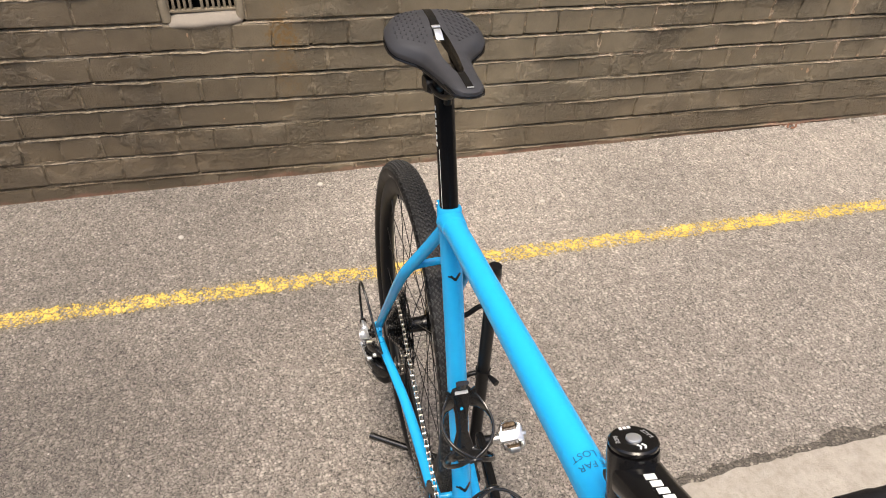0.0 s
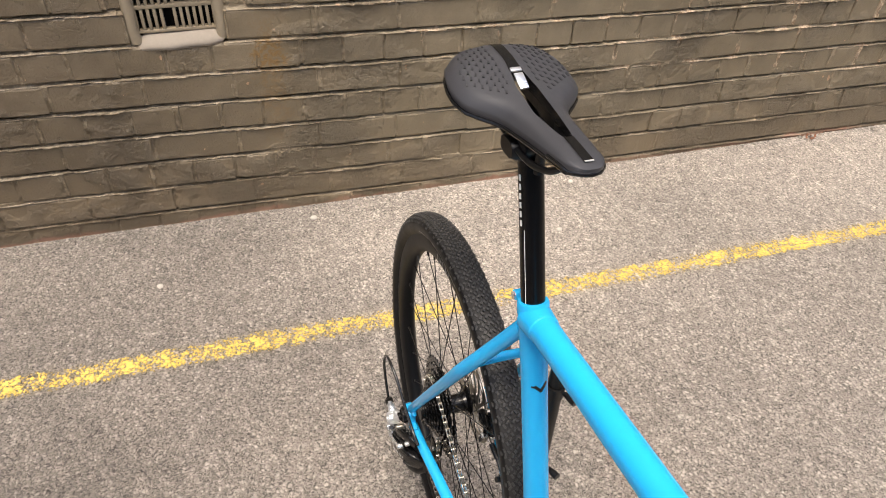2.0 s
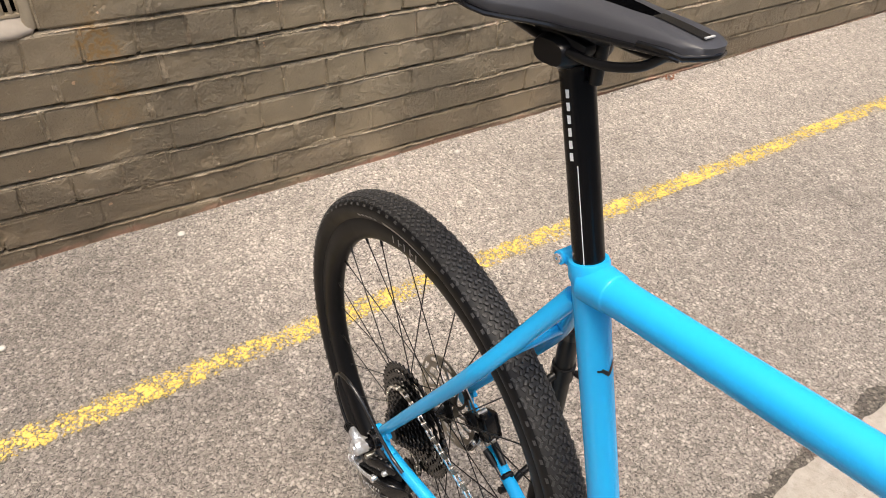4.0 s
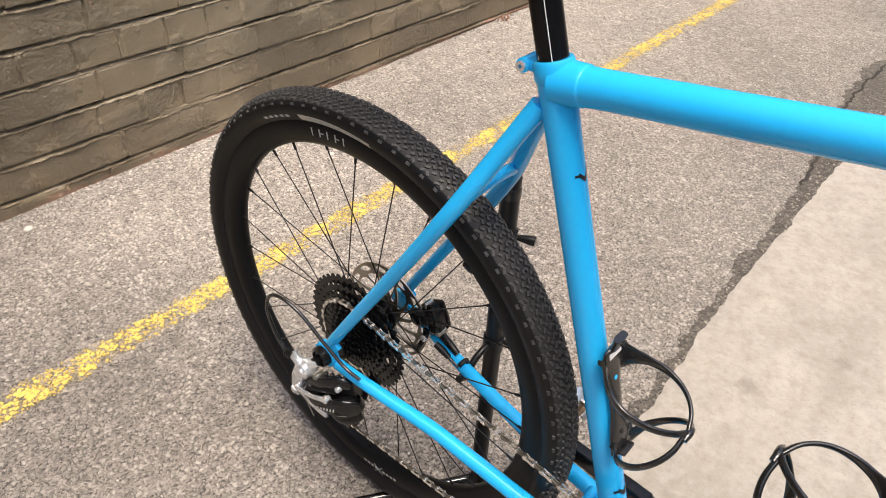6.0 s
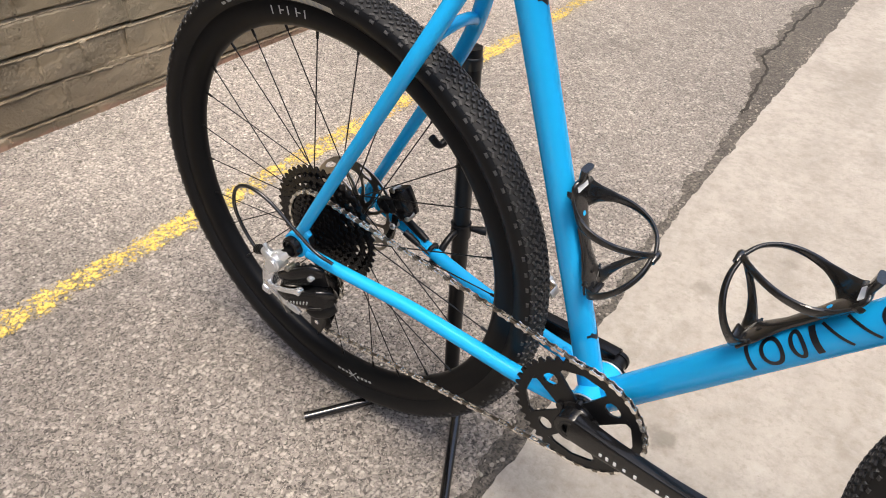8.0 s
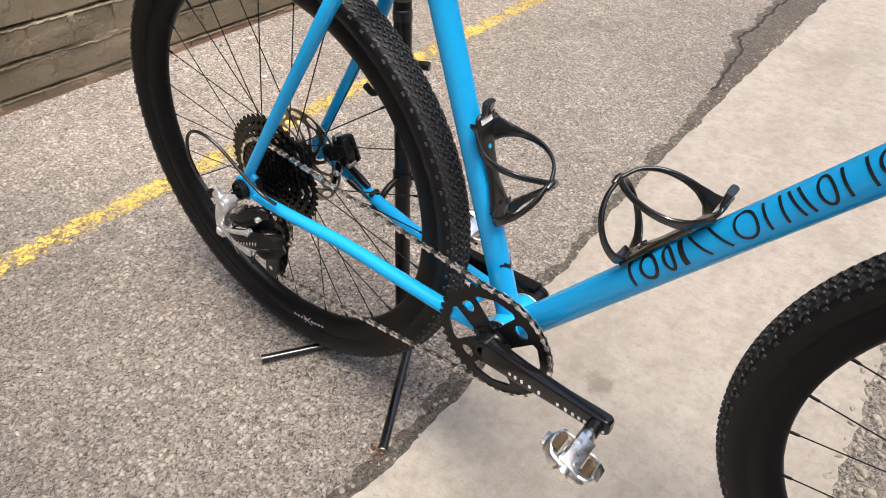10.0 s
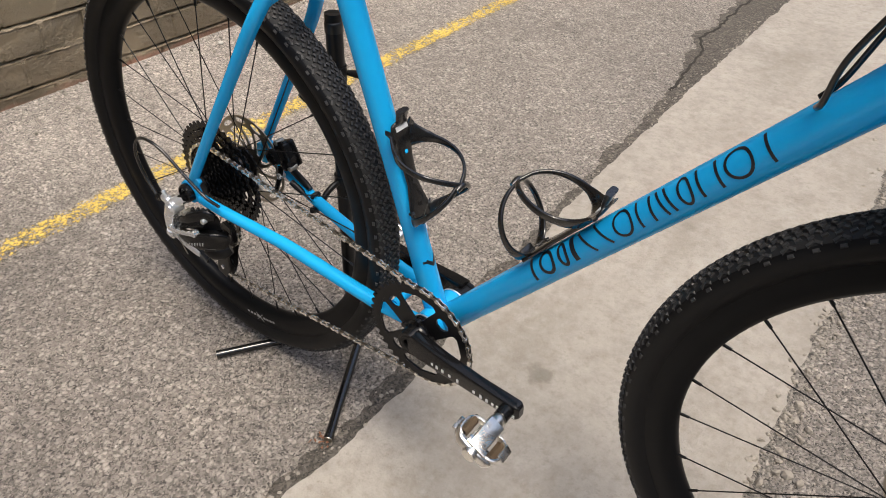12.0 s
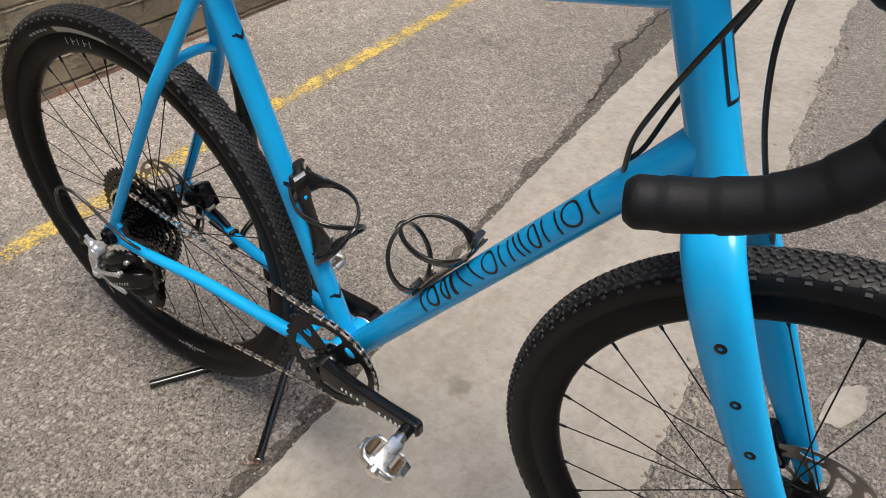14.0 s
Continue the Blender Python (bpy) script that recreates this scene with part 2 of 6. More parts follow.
    return n.put(color=col, rough=n.ramp(mid, [(0.3, 0.42), (0.7, 0.62)]), normal=n.bump(h, 1.0, 0.0075))


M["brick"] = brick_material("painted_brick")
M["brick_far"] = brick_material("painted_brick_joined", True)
M["joint"] = brick_material("smeared_lit_joint_paint", True, True)


def mortar_material():
    n = Nodes("painted_mortar")
    a, b = n.noise(7.0, 5), n.noise(120.0, 4)
    col = n.ramp(a, [(0.35, (0.14, 0.114, 0.078)), (0.60, (0.21, 0.175, 0.122)), (0.68, (0.42, 0.345, 0.245))])
    return n.put(color=col, rough=0.85, normal=n.bump(n.calc("ADD", b, n.noise(40.0, 4)), 0.8, 0.005))


M["mortar"] = mortar_material()
M["sill"] = plain("grey_cement", (0.275, 0.240, 0.200), 0.85, 0, 0.18, 90, 0.5)
M["vent"] = plain("grey_fired_clay", (0.26, 0.215, 0.15), 0.85, 0, 0.25, 220, 0.5)
M["dark"] = plain("hollow_shade", (0.012, 0.011, 0.010), 0.95, 0, 0.1)
M["reveal"] = plain("olive_painted_cement", (0.27, 0.225, 0.16), 0.85, 0, 0.2, 90, 0.5)
M["crack"] = plain("crack_black", (0.030, 0.026, 0.021), 0.95, 0, 0.35, 160, 0.5)
M["render"] = plain("grey_render", (0.36, 0.35, 0.33), 0.9, 0, 0.15, 30, 0.3)
M["blue"] = plain("sky_blue_gloss_paint", (0.006, 0.405, 0.81), 0.20, 0, 0.05, 60, 0.01, coat=0.12, spec=0.32)
M["black_gloss"] = plain("gloss_black_alloy", (0.006, 0.006, 0.0065), 0.2, 0.0, 0.1, 200, 0.02, coat=0.1, spec=0.35)
M["post"] = plain("polished_black_post", (0.0045, 0.0045, 0.0048), 0.24, 0.0, 0.1, 200, 0.02, spec=0.2)
M["stand"] = plain("glossy_black_powder_coat", (0.006, 0.006, 0.0063), 0.16, 0.0, 0.1, 220, 0.03, coat=0.6, spec=0.5)
M["black_satin"] = plain("satin_black_metal", (0.0055, 0.0055, 0.006), 0.34, 0.0, 0.15, 260, 0.04, spec=0.3)
M["rubber"] = plain("tyre_rubber", (0.0072, 0.0073, 0.0078), 0.42, 0, 0.25, 420, 0.10, spec=0.2)
M["tread"] = plain("dusty_tread_rubber", (0.036, 0.0345, 0.033), 0.55, 0, 0.3, 300, 0.2, spec=0.5)
# darker copy of the tread rubber: shade between the blocks put into colour
M["tread_base"] = plain("shaded_tread_rubber", (0.021, 0.0203, 0.0197), 0.6, 0, 0.3, 300, 0.2, spec=0.3)
M["rim"] = plain("matt_black_carbon", (0.0040, 0.0044, 0.0052), 0.40, 0, 0.15, 200, 0.03, spec=0.15)
M["spoke"] = plain("black_steel", (0.012, 0.012, 0.012), 0.35, 0.5, 0.1)
M["silver"] = plain("brushed_alloy", (0.78, 0.80, 0.82), 0.28, 0.8, 0.12, 120, 0.05)
M["pedal"] = plain("scuffed_pedal_alloy", (0.74, 0.72, 0.68), 0.27, 1.0, 0.4, 160, 0.15)
M["steel"] = plain("used_steel", (0.46, 0.43, 0.38), 0.34, 1.0, 0.25, 200, 0.08)
M["chainplate"] = plain("nickel_chain_plate", (0.84, 0.82, 0.77), 0.25, 0.95, 0.2, 300, 0.05)
M["inner_plate"] = plain("dark_chain_plate", (0.22, 0.195, 0.16), 0.36, 1.0, 0.3, 300, 0.05)
M["sprocket"] = plain("black_oxide_steel", (0.035, 0.035, 0.036), 0.22, 0.9, 0.25, 200, 0.05)
M["saddle"] = plain("charcoal_saddle_cover", (0.037, 0.0372, 0.042), 0.48, 0, 0.12, 900, 0.08)
M["dash"] = plain("dark_saddle_print", (0.017, 0.017, 0.020), 0.5, 0, 0.1)
M["plastic"] = plain("black_composite", (0.008, 0.0078, 0.0075), 0.26, 0, 0.2, 160, 0.06, coat=0.45)
M["tape"] = plain("black_bar_tape", (0.0065, 0.0065, 0.007), 0.55, 0, 0.2, 700, 0.2, spec=0.3)
M["ink"] = plain("black_lettering", (0.008, 0.010, 0.014), 0.4, 0, 0.05)
M["white"] = plain("white_lettering", (0.75, 0.75, 0.73), 0.5, 0, 0.06)
M["tan"] = plain("pale_grey_tyre_panel", (0.55, 0.52, 0.44), 0.6, 0, 0.15)
M["grey"] = plain("grey_lettering", (0.42, 0.42, 0.41), 0.5, 0, 0.1)
M["tealink"] = plain("dark_teal_lettering", (0.010, 0.10, 0.20), 0.4, 0, 0.05)
M["spring"] = plain("rusty_spring_steel", (0.16, 0.115, 0.075), 0.55, 0.7, 0.4, 300, 0.2)
M["leaf"] = plain("dry_brown_leaf", (0.20, 0.09, 0.05), 0.8, 0, 0.4, 90, 0.3)
M["pebble"] = plain("pale_stone", (0.52, 0.49, 0.44), 0.8, 0, 0.3, 90, 0.3)
M["rubble"] = plain("grey_rubble", (0.30, 0.27, 0.23), 0.9, 0, 0.4, 120, 0.4)


# ---------------------------------------------------------------- mesh helpers
def empty(name, label, category, group=""):
    return tagged(new(name), label, category, group)


def mesh_of(name, bm, material, smooth=True, angle=42):
    bmesh.ops.recalc_face_normals(bm, faces=bm.faces)
    if smooth:
        for f in bm.faces:
            f.smooth = True
        for e in bm.edges:
            if len(e.link_faces) == 2 and e.calc_face_angle(0) > radians(angle):
                e.smooth = False
    me = bpy.data.meshes.new(name)
    bm.to_mesh(me)
    bm.free()
    me.materials.append(material)
    return me


def part(name, bm, material, parent=None, label="", smooth=True, angle=42):
    ob = new(name, mesh_of(name, bm, material, smooth, angle))
    if parent:
        ob.parent = parent
    return tagged(ob, label)


def glide(points, steps=6):
    """A smooth line through the points."""
    p = [Vector(q) for q in points]
    p = [2 * p[0] - p[1]] + p + [2 * p[-1] - p[-2]]
    out = []
    for i in range(1, len(p) - 2):
        for k in range(steps):
            t = k / steps
            a, b, c, d = p[i - 1 : i + 3]
            out.append(0.5 * (2 * b + (c - a) * t + (2 * a - 5 * b + 4 * c - d) * t * t + (3 * b - a - 3 * c + d) * t**3))
    return out + [p[-2]]


def spread(values, count):
    return [float(v) for v in np.interp(np.linspace(0, 1, count), np.linspace(0, 1, len(values)), values)]


def loft(bm, line, across, along, seg=16, ref=None, power=2.0, caps=True):
    """A closed skin of superellipse rings round a line; across lies along ref, along at right angles to it."""
    line = [Vector(p) for p in line]
    rings, last = [], None
    for i, p in enumerate(line):
        t = (line[min(i + 1, len(line) - 1)] - line[max(i - 1, 0)]).normalized()
        if ref is not None:
            a = Vector(ref) - t * t.dot(Vector(ref))
        elif last is None:
            a = t.orthogonal()
        else:
            a = last - t * t.dot(last)
        a.normalize()
        last, b = a, t.cross(a)
        ring = []
        for k in range(seg):
            w = 2 * math.pi * k / seg
            c, s = math.cos(w), math.sin(w)
            c, s = math.copysign(abs(c) ** (2 / power), c), math.copysign(abs(s) ** (2 / power), s)
            ring.append(bm.verts.new(p + a * c * across[i] + b * s * along[i]))
        rings.append(ring)
    for r, q in zip(rings, rings[1:]):
        for k in range(seg):
            bm.faces.new((r[k], r[(k + 1) % seg], q[(k + 1) % seg], q[k]))
    if caps:
        bm.faces.new(rings[0][::-1]), bm.faces.new(rings[-1])
    return bm


def tube(points, radii, seg=16, steps=6, bm=None, straight=False):
    line = [Vector(p) for p in points] if straight else glide(points, steps)
    r = spread(radii if isinstance(radii, (list, tuple)) else [radii], len(line))
    return loft(bm or bmesh.new(), line, r, r, seg)


def lathe(profile, centre, seg=64, bm=None, closed=True, a0=0.0, a1=360.0):
    """Turns (radius, y) pairs round the axis through centre along y."""
    bm = bm or bmesh.new()
    full = abs(a1 - a0) > 359.9
    n = seg if full else seg + 1
    c = Vector(centre)
    rings = []
    for k in range(n):
        w = radians(a0 + (a1 - a0) * k / seg)
        rings.append([bm.verts.new(c + Vector((r * math.cos(w), y, r * math.sin(w)))) for r, y in profile])
    m = len(profile)
    for k in range(n if full else n - 1):
        p, q = rings[k], rings[(k + 1) % n]
        for j in range(m if closed else m - 1):
            bm.faces.new((p[j], p[(j + 1) % m], q[(j + 1) % m], q[j]))
    if closed and not full:
        bm.faces.new(rings[0]), bm.faces.new(rings[-1][::-1])
    return bm


def disc(centre, r0, r1, y0, y1, seg=32, bm=None):
    """A ring plate (r0 > 0) or a solid disc on the y axis."""
    if r0 > 0:
        return lathe([(r0, y0), (r1, y0), (r1, y1), (r0, y1)], centre, seg, bm)
    bm = bm or bmesh.new()
    c = Vector(centre)
    rings = [[bm.verts.new(c + Vector((r1 * math.cos(2 * math.pi * k / seg), y, r1 * math.sin(2 * math.pi * k / seg)))) for k in range(seg)] for y in (y0, y1)]
    for k in range(seg):
        bm.faces.new((rings[0][k], rings[0][(k + 1) % seg], rings[1][(k + 1) % seg], rings[1][k]))
    bm.faces.new(rings[0]), bm.faces.new(rings[1][::-1])
    return bm


def block(size, m, bm=None, bevel=0.0):
    bm = bm or bmesh.new()
    made = bmesh.ops.create_cube(bm, size=1.0, matrix=m @ Matrix.Diagonal((*size, 1)))
    if bevel:
        es = list({e for v in made["verts"] for e in v.link_edges})
        bmesh.ops.bevel(bm, geom=es, offset=bevel, segments=2, affect="EDGES", profile=0.5)
    return bm


def bar_between(p, q, width, thick, bm=None, up=(0, 1, 0), bevel=0.0):
    """A flat bar from p to q."""
    p, q = Vector(p), Vector(q)
    x = (q - p).normalized()
    z = Vector(up)
    z = (z - x * x.dot(z)).normalized()
    y = z.cross(x)
    m = Matrix((x, y, z)).transposed().to_4x4()
    m.translation = (p + q) / 2
    return block(((q - p).length, width, thick), m, bm, bevel)


def gear(centre, tip, root, inner, teeth, y0, thick, bm=None):
    bm = bm or bmesh.new()
    c = Vector(centre)
    outer, n = [], teeth * 4
    for k in range(n):
        outer.append(root if k % 4 in (0, 3) else tip)
    rows = []
    for y in (y0, y0 + thick):
        for rad in (lambda k: inner, lambda k: outer[k]):
            rows.append([bm.verts.new(c + Vector((rad(k) * math.cos(2 * math.pi * k / n), y, rad(k) * math.sin(2 * math.pi * k / n)))) for k in range(n)])
    for p, q in ((0, 1), (1, 3), (3, 2), (2, 0)):
        for k in range(n):
            bm.faces.new((rows[p][k], rows[p][(k + 1) % n], rows[q][(k + 1) % n], rows[q][k]))
    return bm


def windowed(centre, rings, count, width, y0, thick, cells, twist=0.0, tip=0.0, turn=0.0):
    """A flat plate of one piece on the y axis: rings of radius, with count windows whose half width in degrees is width(r, window); tip > 0 adds teeth."""
    bm = bmesh.new()
    c = Vector(centre)
    rows = []
    for j, r in enumerate(rings):
        row = []
        for k in range(count):
            a, b = 360 / count * k + width(r, k), 360 / count * (k + 1) - width(r, (k + 1) % count)
            seg = []
            for i in range(cells + 1):
                at = radians(a + (b - a) * i / cells + twist * (r - rings[0]) + turn)
                rr = r
                if tip and j == len(rings) - 1:
                    rr = r + (tip if (k * cells + i) % 4 in (1, 2) else 0.0)
                seg.append(bm.verts.new(c + Vector((rr * math.cos(at), y0, rr * math.sin(at)))))
            row.append(seg)
        rows.append(row)
    for p, q in zip(rows, rows[1:]):
        for s, t in zip(p, q):
            for i in range(cells):
                bm.faces.new((s[i], s[i + 1], t[i + 1], t[i]))
    bmesh.ops.remove_doubles(bm, verts=bm.verts, dist=1e-5)
    made = bmesh.ops.extrude_face_region(bm, geom=bm.faces[:], use_keep_orig=True)
    bmesh.ops.translate(bm, vec=(0, thick, 0), verts=[v for v in made["geom"] if isinstance(v, bmesh.types.BMVert)])
    return bm


def window_shape(pairs):
    rs, ws = [p[0] for p in pairs], [p[1] for p in pairs]
    return lambda r, k=0: max(0.0, float(np.interp(r, rs, ws)))


def text_mesh(words, size):
    """Flat lettering of the built-in font as a mesh, its first stroke at the origin."""
    cu = bpy.data.curves.new("words", "FONT")
    cu.body, cu.size, cu.align_x, cu.align_y, cu.resolution_u = words, size, "LEFT", "CENTER", 3
    ob = new("words", cu)
    bm = bmesh.new()
    dg = bpy.context.evaluated_depsgraph_get()
    me = bpy.data.meshes.new_from_object(ob.evaluated_get(dg))
    bm.from_mesh(me)
    bpy.data.objects.remove(ob)
    bpy.data.meshes.remove(me)
    return bm


# ---------------------------------------------------------------- ground
def ground_height(x):
    """The alley's cross-section: level to the gutter slab, then rising gently."""
    return float(np.interp(x, [-80, 0.28, 0.55, 0.84, 1.05, 1.6, 4.0, 80], [0, 0, -0.002, 0.022, 0.056, 0.092, 0.17, 0.17]))


GX = [-60.0, -10.0, -1.4, -1.1, -0.5, 0.0, 0.28, 0.45, 0.6, 0.75, 0.84, 0.92, 1.06, 1.3, 1.6, 2.2, 4.0, 10.0, 60.0]
GY = [-60.0, -10.0, -3.0, 0.0, 3.0, 6.0, 12.0, 60.0]
bm = bmesh.new()
grid = [[bm.verts.new((x, y, ground_height(x))) for x in GX] for y in GY]
for a, b in zip(grid, grid[1:]):
    for i in range(len(GX) - 1):
        bm.faces.new((a[i], a[i + 1], b[i + 1], b[i]))
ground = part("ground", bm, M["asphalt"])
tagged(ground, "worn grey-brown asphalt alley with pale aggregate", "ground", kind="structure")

rng = random.Random(7)


def wave(y, seed, fine=0.010, broad=0.02):
    return broad * noise.noise((y * 1.3, seed, 0)) + fine * noise.noise((y * 9.0, seed, 3.3)) + fine * 0.5 * noise.noise((y * 37.0, seed, 7.7))


def strip(name, left, right, y0, y1, step, lift, material, drop=0.02, cols=6):
    """A slab along the alley between two wavy edges, following the cross-section."""
    bm = bmesh.new()
    rows = []
    y = y0
    while y <= y1 + 1e-6:
        a, b = left(y), right(y)
        row = [bm.verts.new((a, y, ground_height(a) - drop))]
        for k in range(cols + 1):
            x = a + (b - a) * k / cols
            soft = 0.0 if 0 < k < cols else -0.002
            row.append(bm.verts.new((x, y, ground_height(x) + lift + soft)))
        row.append(bm.verts.new((b, y, ground_height(b) - drop)))
        rows.append(row)
        y += step
    for p, q in zip(rows, rows[1:]):
        for k in range(len(p) - 1):
            bm.faces.new((p[k], p[k + 1], q[k + 1], q[k]))
    return part(name, bm, material, angle=60)


def slab_left(y):
    edge = float(np.interp(y, [-8, -0.2, -0.07, 0.07, 0.4, 0.8, 1.2, 1.5, 2.6, 13], [0.32, 0.318, 0.332, 0.322, 0.298, 0.282, 0.277, 0.272, 0.285, 0.285]))
    return edge + wave(y, 1.0, 0.010, 0.005) + 0.004 * noise.noise((y * 90.0, 1.0, 2.0))


def slab_right(y):
    return 0.892 + 0.006 * noise.noise((y * 80.0, 4.0, 2.0)) + wave(y, 2.0, 0.018, 0.016) - 0.024 * max(0.0, y - 0.6)


slab = strip("gutter_slab", slab_left, slab_right, -8.0, 13.0, 0.014, 0.006, M["concrete"])
tagged(slab, "long worn pale concrete gutter slab with dark stains", "pavement", kind="structure")


def seam_left(y):
    edge = float(np.interp(y, [-8, -0.26, -0.165, -0.075, 0.02, 0.35, 0.6, 0.85, 1.03, 1.33, 1.6, 2.44, 13], [0.270, 0.282, 0.272, 0.298, 0.296, 0.276, 0.264, 0.258, 0.248, 0.236, 0.226, 0.240, 0.240]))
    # further along the patching widens towards the wall
    broad = float(np.interp(y, [1.48, 1.74, 1.97, 2.4, 3.2, 4.2], [0.300, 0.188, 0.138, 0.122, 0.150, 0.300])) + wave(y, 13.0, 0.022, 0.010) - abs(wave(y, 15.0, 0.020, 0.010))
    return min(edge, broad, slab_left(y) - 0.012) + wave(y, 5.0, 0.026, 0.008) - 0.006 * noise.noise((y * 110.0, 3.0, 1.0))


def crack_middle(y):
    """An open crack that runs through the broad patching."""
    return float(np.interp(y, [1.48, 1.74, 1.97, 2.4, 3.2], [0.245, 0.212, 0.166, 0.150, 0.180])) + wave(y, 13.0, 0.022, 0.010)


# dark patching; at the near end, shade of the slab's step put into colour
seam = strip("asphalt_seam", seam_left, lambda y: slab_left(y) + 0.012, -8.0, 13.0, 0.014, 0.003, M["seam"], 0.01, 3)
tagged(seam, "dark patched asphalt seam with painted step shade beside the concrete slab", "pavement", kind="structure")
crack = strip("asphalt_crack", lambda y: crack_middle(y) - 0.004 - abs(wave(y, 15.0, 0.006, 0.004)), lambda y: crack_middle(y) + 0.003 + abs(wave(y, 17.0, 0.006, 0.004)), 1.52, 3.1, 0.014, 0.0045, M["crack"], 0.01, 3)
tagged(crack, "black open crack in the patched asphalt", "pavement", kind="structure")
crumble = strip("crumbled_edge", lambda y: slab_right(y) - 0.01, lambda y: slab_right(y) + 0.018 + abs(wave(y, 9.0, 0.03, 0.02)), -8.0, 13.0, 0.014, 0.0035, M["crumble"], 0.01, 3)
tagged(crumble, "dark crumbled asphalt along the slab edge", "pavement", kind="structure")

bm = bmesh.new()
rim_p = []
for k in range(28):
    w = 2 * math.pi * k / 28
    rr = 1 + 0.35 * noise.noise((math.cos(w) * 1.7, math.sin(w) * 1.7, 4.0))
    x = 1.156 + 0.030 * rr * math.cos(w) + 0.02 * math.sin(w)
    rim_p.append(bm.verts.new((x, 0.585 + 0.075 * rr * math.sin(w), ground_height(x) + 0.004)))
bm.faces.new(rim_p)
made = bmesh.ops.extrude_face_region(bm, geom=bm.faces[:], use_keep_orig=True)
bmesh.ops.translate(bm, vec=(0, 0, -0.02), verts=[v for v in made["geom"] if isinstance(v, bmesh.types.BMVert)])
patch = part("concrete_patch", bm, M["concrete"], smooth=False)
tagged(patch, "small bare pale concrete patch in broken asphalt", "pavement", kind="structure")
bm = bmesh.new()
for k in range(60):
    y0 = -6 + k * 0.25
    bm.faces.new([bm.verts.new(v) for v in ((-0.044, y0, 0), (0.044, y0, 0), (0.044, y0 + 0.25, 0), (-0.044, y0 + 0.25, 0))])
bmesh.ops.remove_doubles(bm, verts=bm.verts, dist=1e-5)
line = part("road_marking", bm, M["yellow"])
line.location = (-0.589, 0, 0.004)
tagged(line, "worn yellow painted line flaking off the asphalt", "road marking", kind="structure")


# ---------------------------------------------------------------- loose stones
def stones(name, count, place, small, large, material, label, category):
    bm = bmesh.new()
    for _ in range(count):
        x, y = place()
        r = small + (large - small) * rng.random() ** 3
        m = Matrix.Translation((x, y, ground_height(x) + r * 0.35)) @ Euler((rng.random() * 6, rng.random() * 6, rng.random() * 6)).to_matrix().to_4x4() @ Matrix.Diagonal((r, r * (0.6 + 0.5 * rng.random()), r * (0.45 + 0.4 * rng.random()), 1))
        bmesh.ops.create_icosphere(bm, subdivisions=1, radius=1.0, matrix=m)
    ob = part(name, bm, material, smooth=False)
    return tagged(ob, label, category, kind="stuff")


# ---------------------------------------------------------------- wall
WALL, COURSE, TOP0 = -1.175, 0.0905, 0.583
LOW, HIGH, Y0, Y1 = -0.06, 3.3, -7.0, 12.0
VENT = (-0.528, -0.295, 0.583, 0.760)
bm = bmesh.new()
vy0, vy1, vz0, vz1 = VENT
core = WALL - 0.0340
for y0, y1, z0, z1 in ((Y0, vy0, LOW, HIGH), (vy1, Y1, LOW, HIGH), (vy0, vy1, LOW, vz0), (vy0, vy1, vz1, HIGH)):
    block((0.24, y1 - y0, z1 - z0), Matrix.Translation((core - 0.12, (y0 + y1) / 2, (z0 + z1) / 2)), bm)
wall = part("wall_west", bm, M["mortar"], smooth=False)
tagged(wall, "old brick wall painted olive grey, bare red along its foot", "wall", kind="structure")


def course_drift(y):
    """The courses sink a little along the alley."""
    return float(np.interp(y, [-8, -1.0, -0.5, 0.0, 0.5, 1.0, 1.5, 2.2, 12], [0.021, 0.018, 0.010, -0.004, -0.010, -0.016, -0.019, -0.028, -0.06]))


def brick_mesh(length, height, seed, name):
    """One worn brick with an uneven face and rounded edges."""
    r = random.Random(seed)
    bm = bmesh.new()
    us = [-0.5, -0.5 + 0.0030 / length, -0.26, -0.02, 0.24, 0.5 - 0.0030 / length, 0.5]
    vs = [-0.5, -0.475, 0.05, 0.40, 0.455, 0.5]
    nu, nv = len(us), len(vs)
    face = []
    for j, v in enumerate(vs):
        row = []
        for i, u in enumerate(us):
            rim = i in (0, nu - 1) or j in (0, nv - 1)
            x = (-0.0065 if j == nv - 1 else -0.0022 if j == nv - 2 else -0.0020 if rim else r.uniform(-0.0006, 0.0012) if i in (1, nu - 2) or j in (1, nv - 2) else 0.0) + 0.0012 * noise.noise((u * length * 22, v * height * 22, seed * 1.7))
            row.append(bm.verts.new((x, u * length + (r.uniform(-0.0030, 0.0030) if rim else 0), v * height + (r.uniform(-0.0034, 0.0034) if rim else 0))))
        face.append(row)
    for j in range(nv - 1):
        for i in range(nu - 1):
            bm.faces.new((face[j][i], face[j][i + 1], face[j + 1][i + 1], face[j + 1][i]))
    loop = face[0] + [row[-1] for row in face[1:]] + face[-1][-2::-1] + [row[0] for row in face[-2:0:-1]]
    back = [bm.verts.new((-0.033, v.co.y, v.co.z)) for v in loop]
    for k in range(len(loop)):
        bm.faces.new((loop[k], back[k], back[(k + 1) % len(loop)], loop[(k + 1) % len(loop)]))
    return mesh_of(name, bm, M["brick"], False)


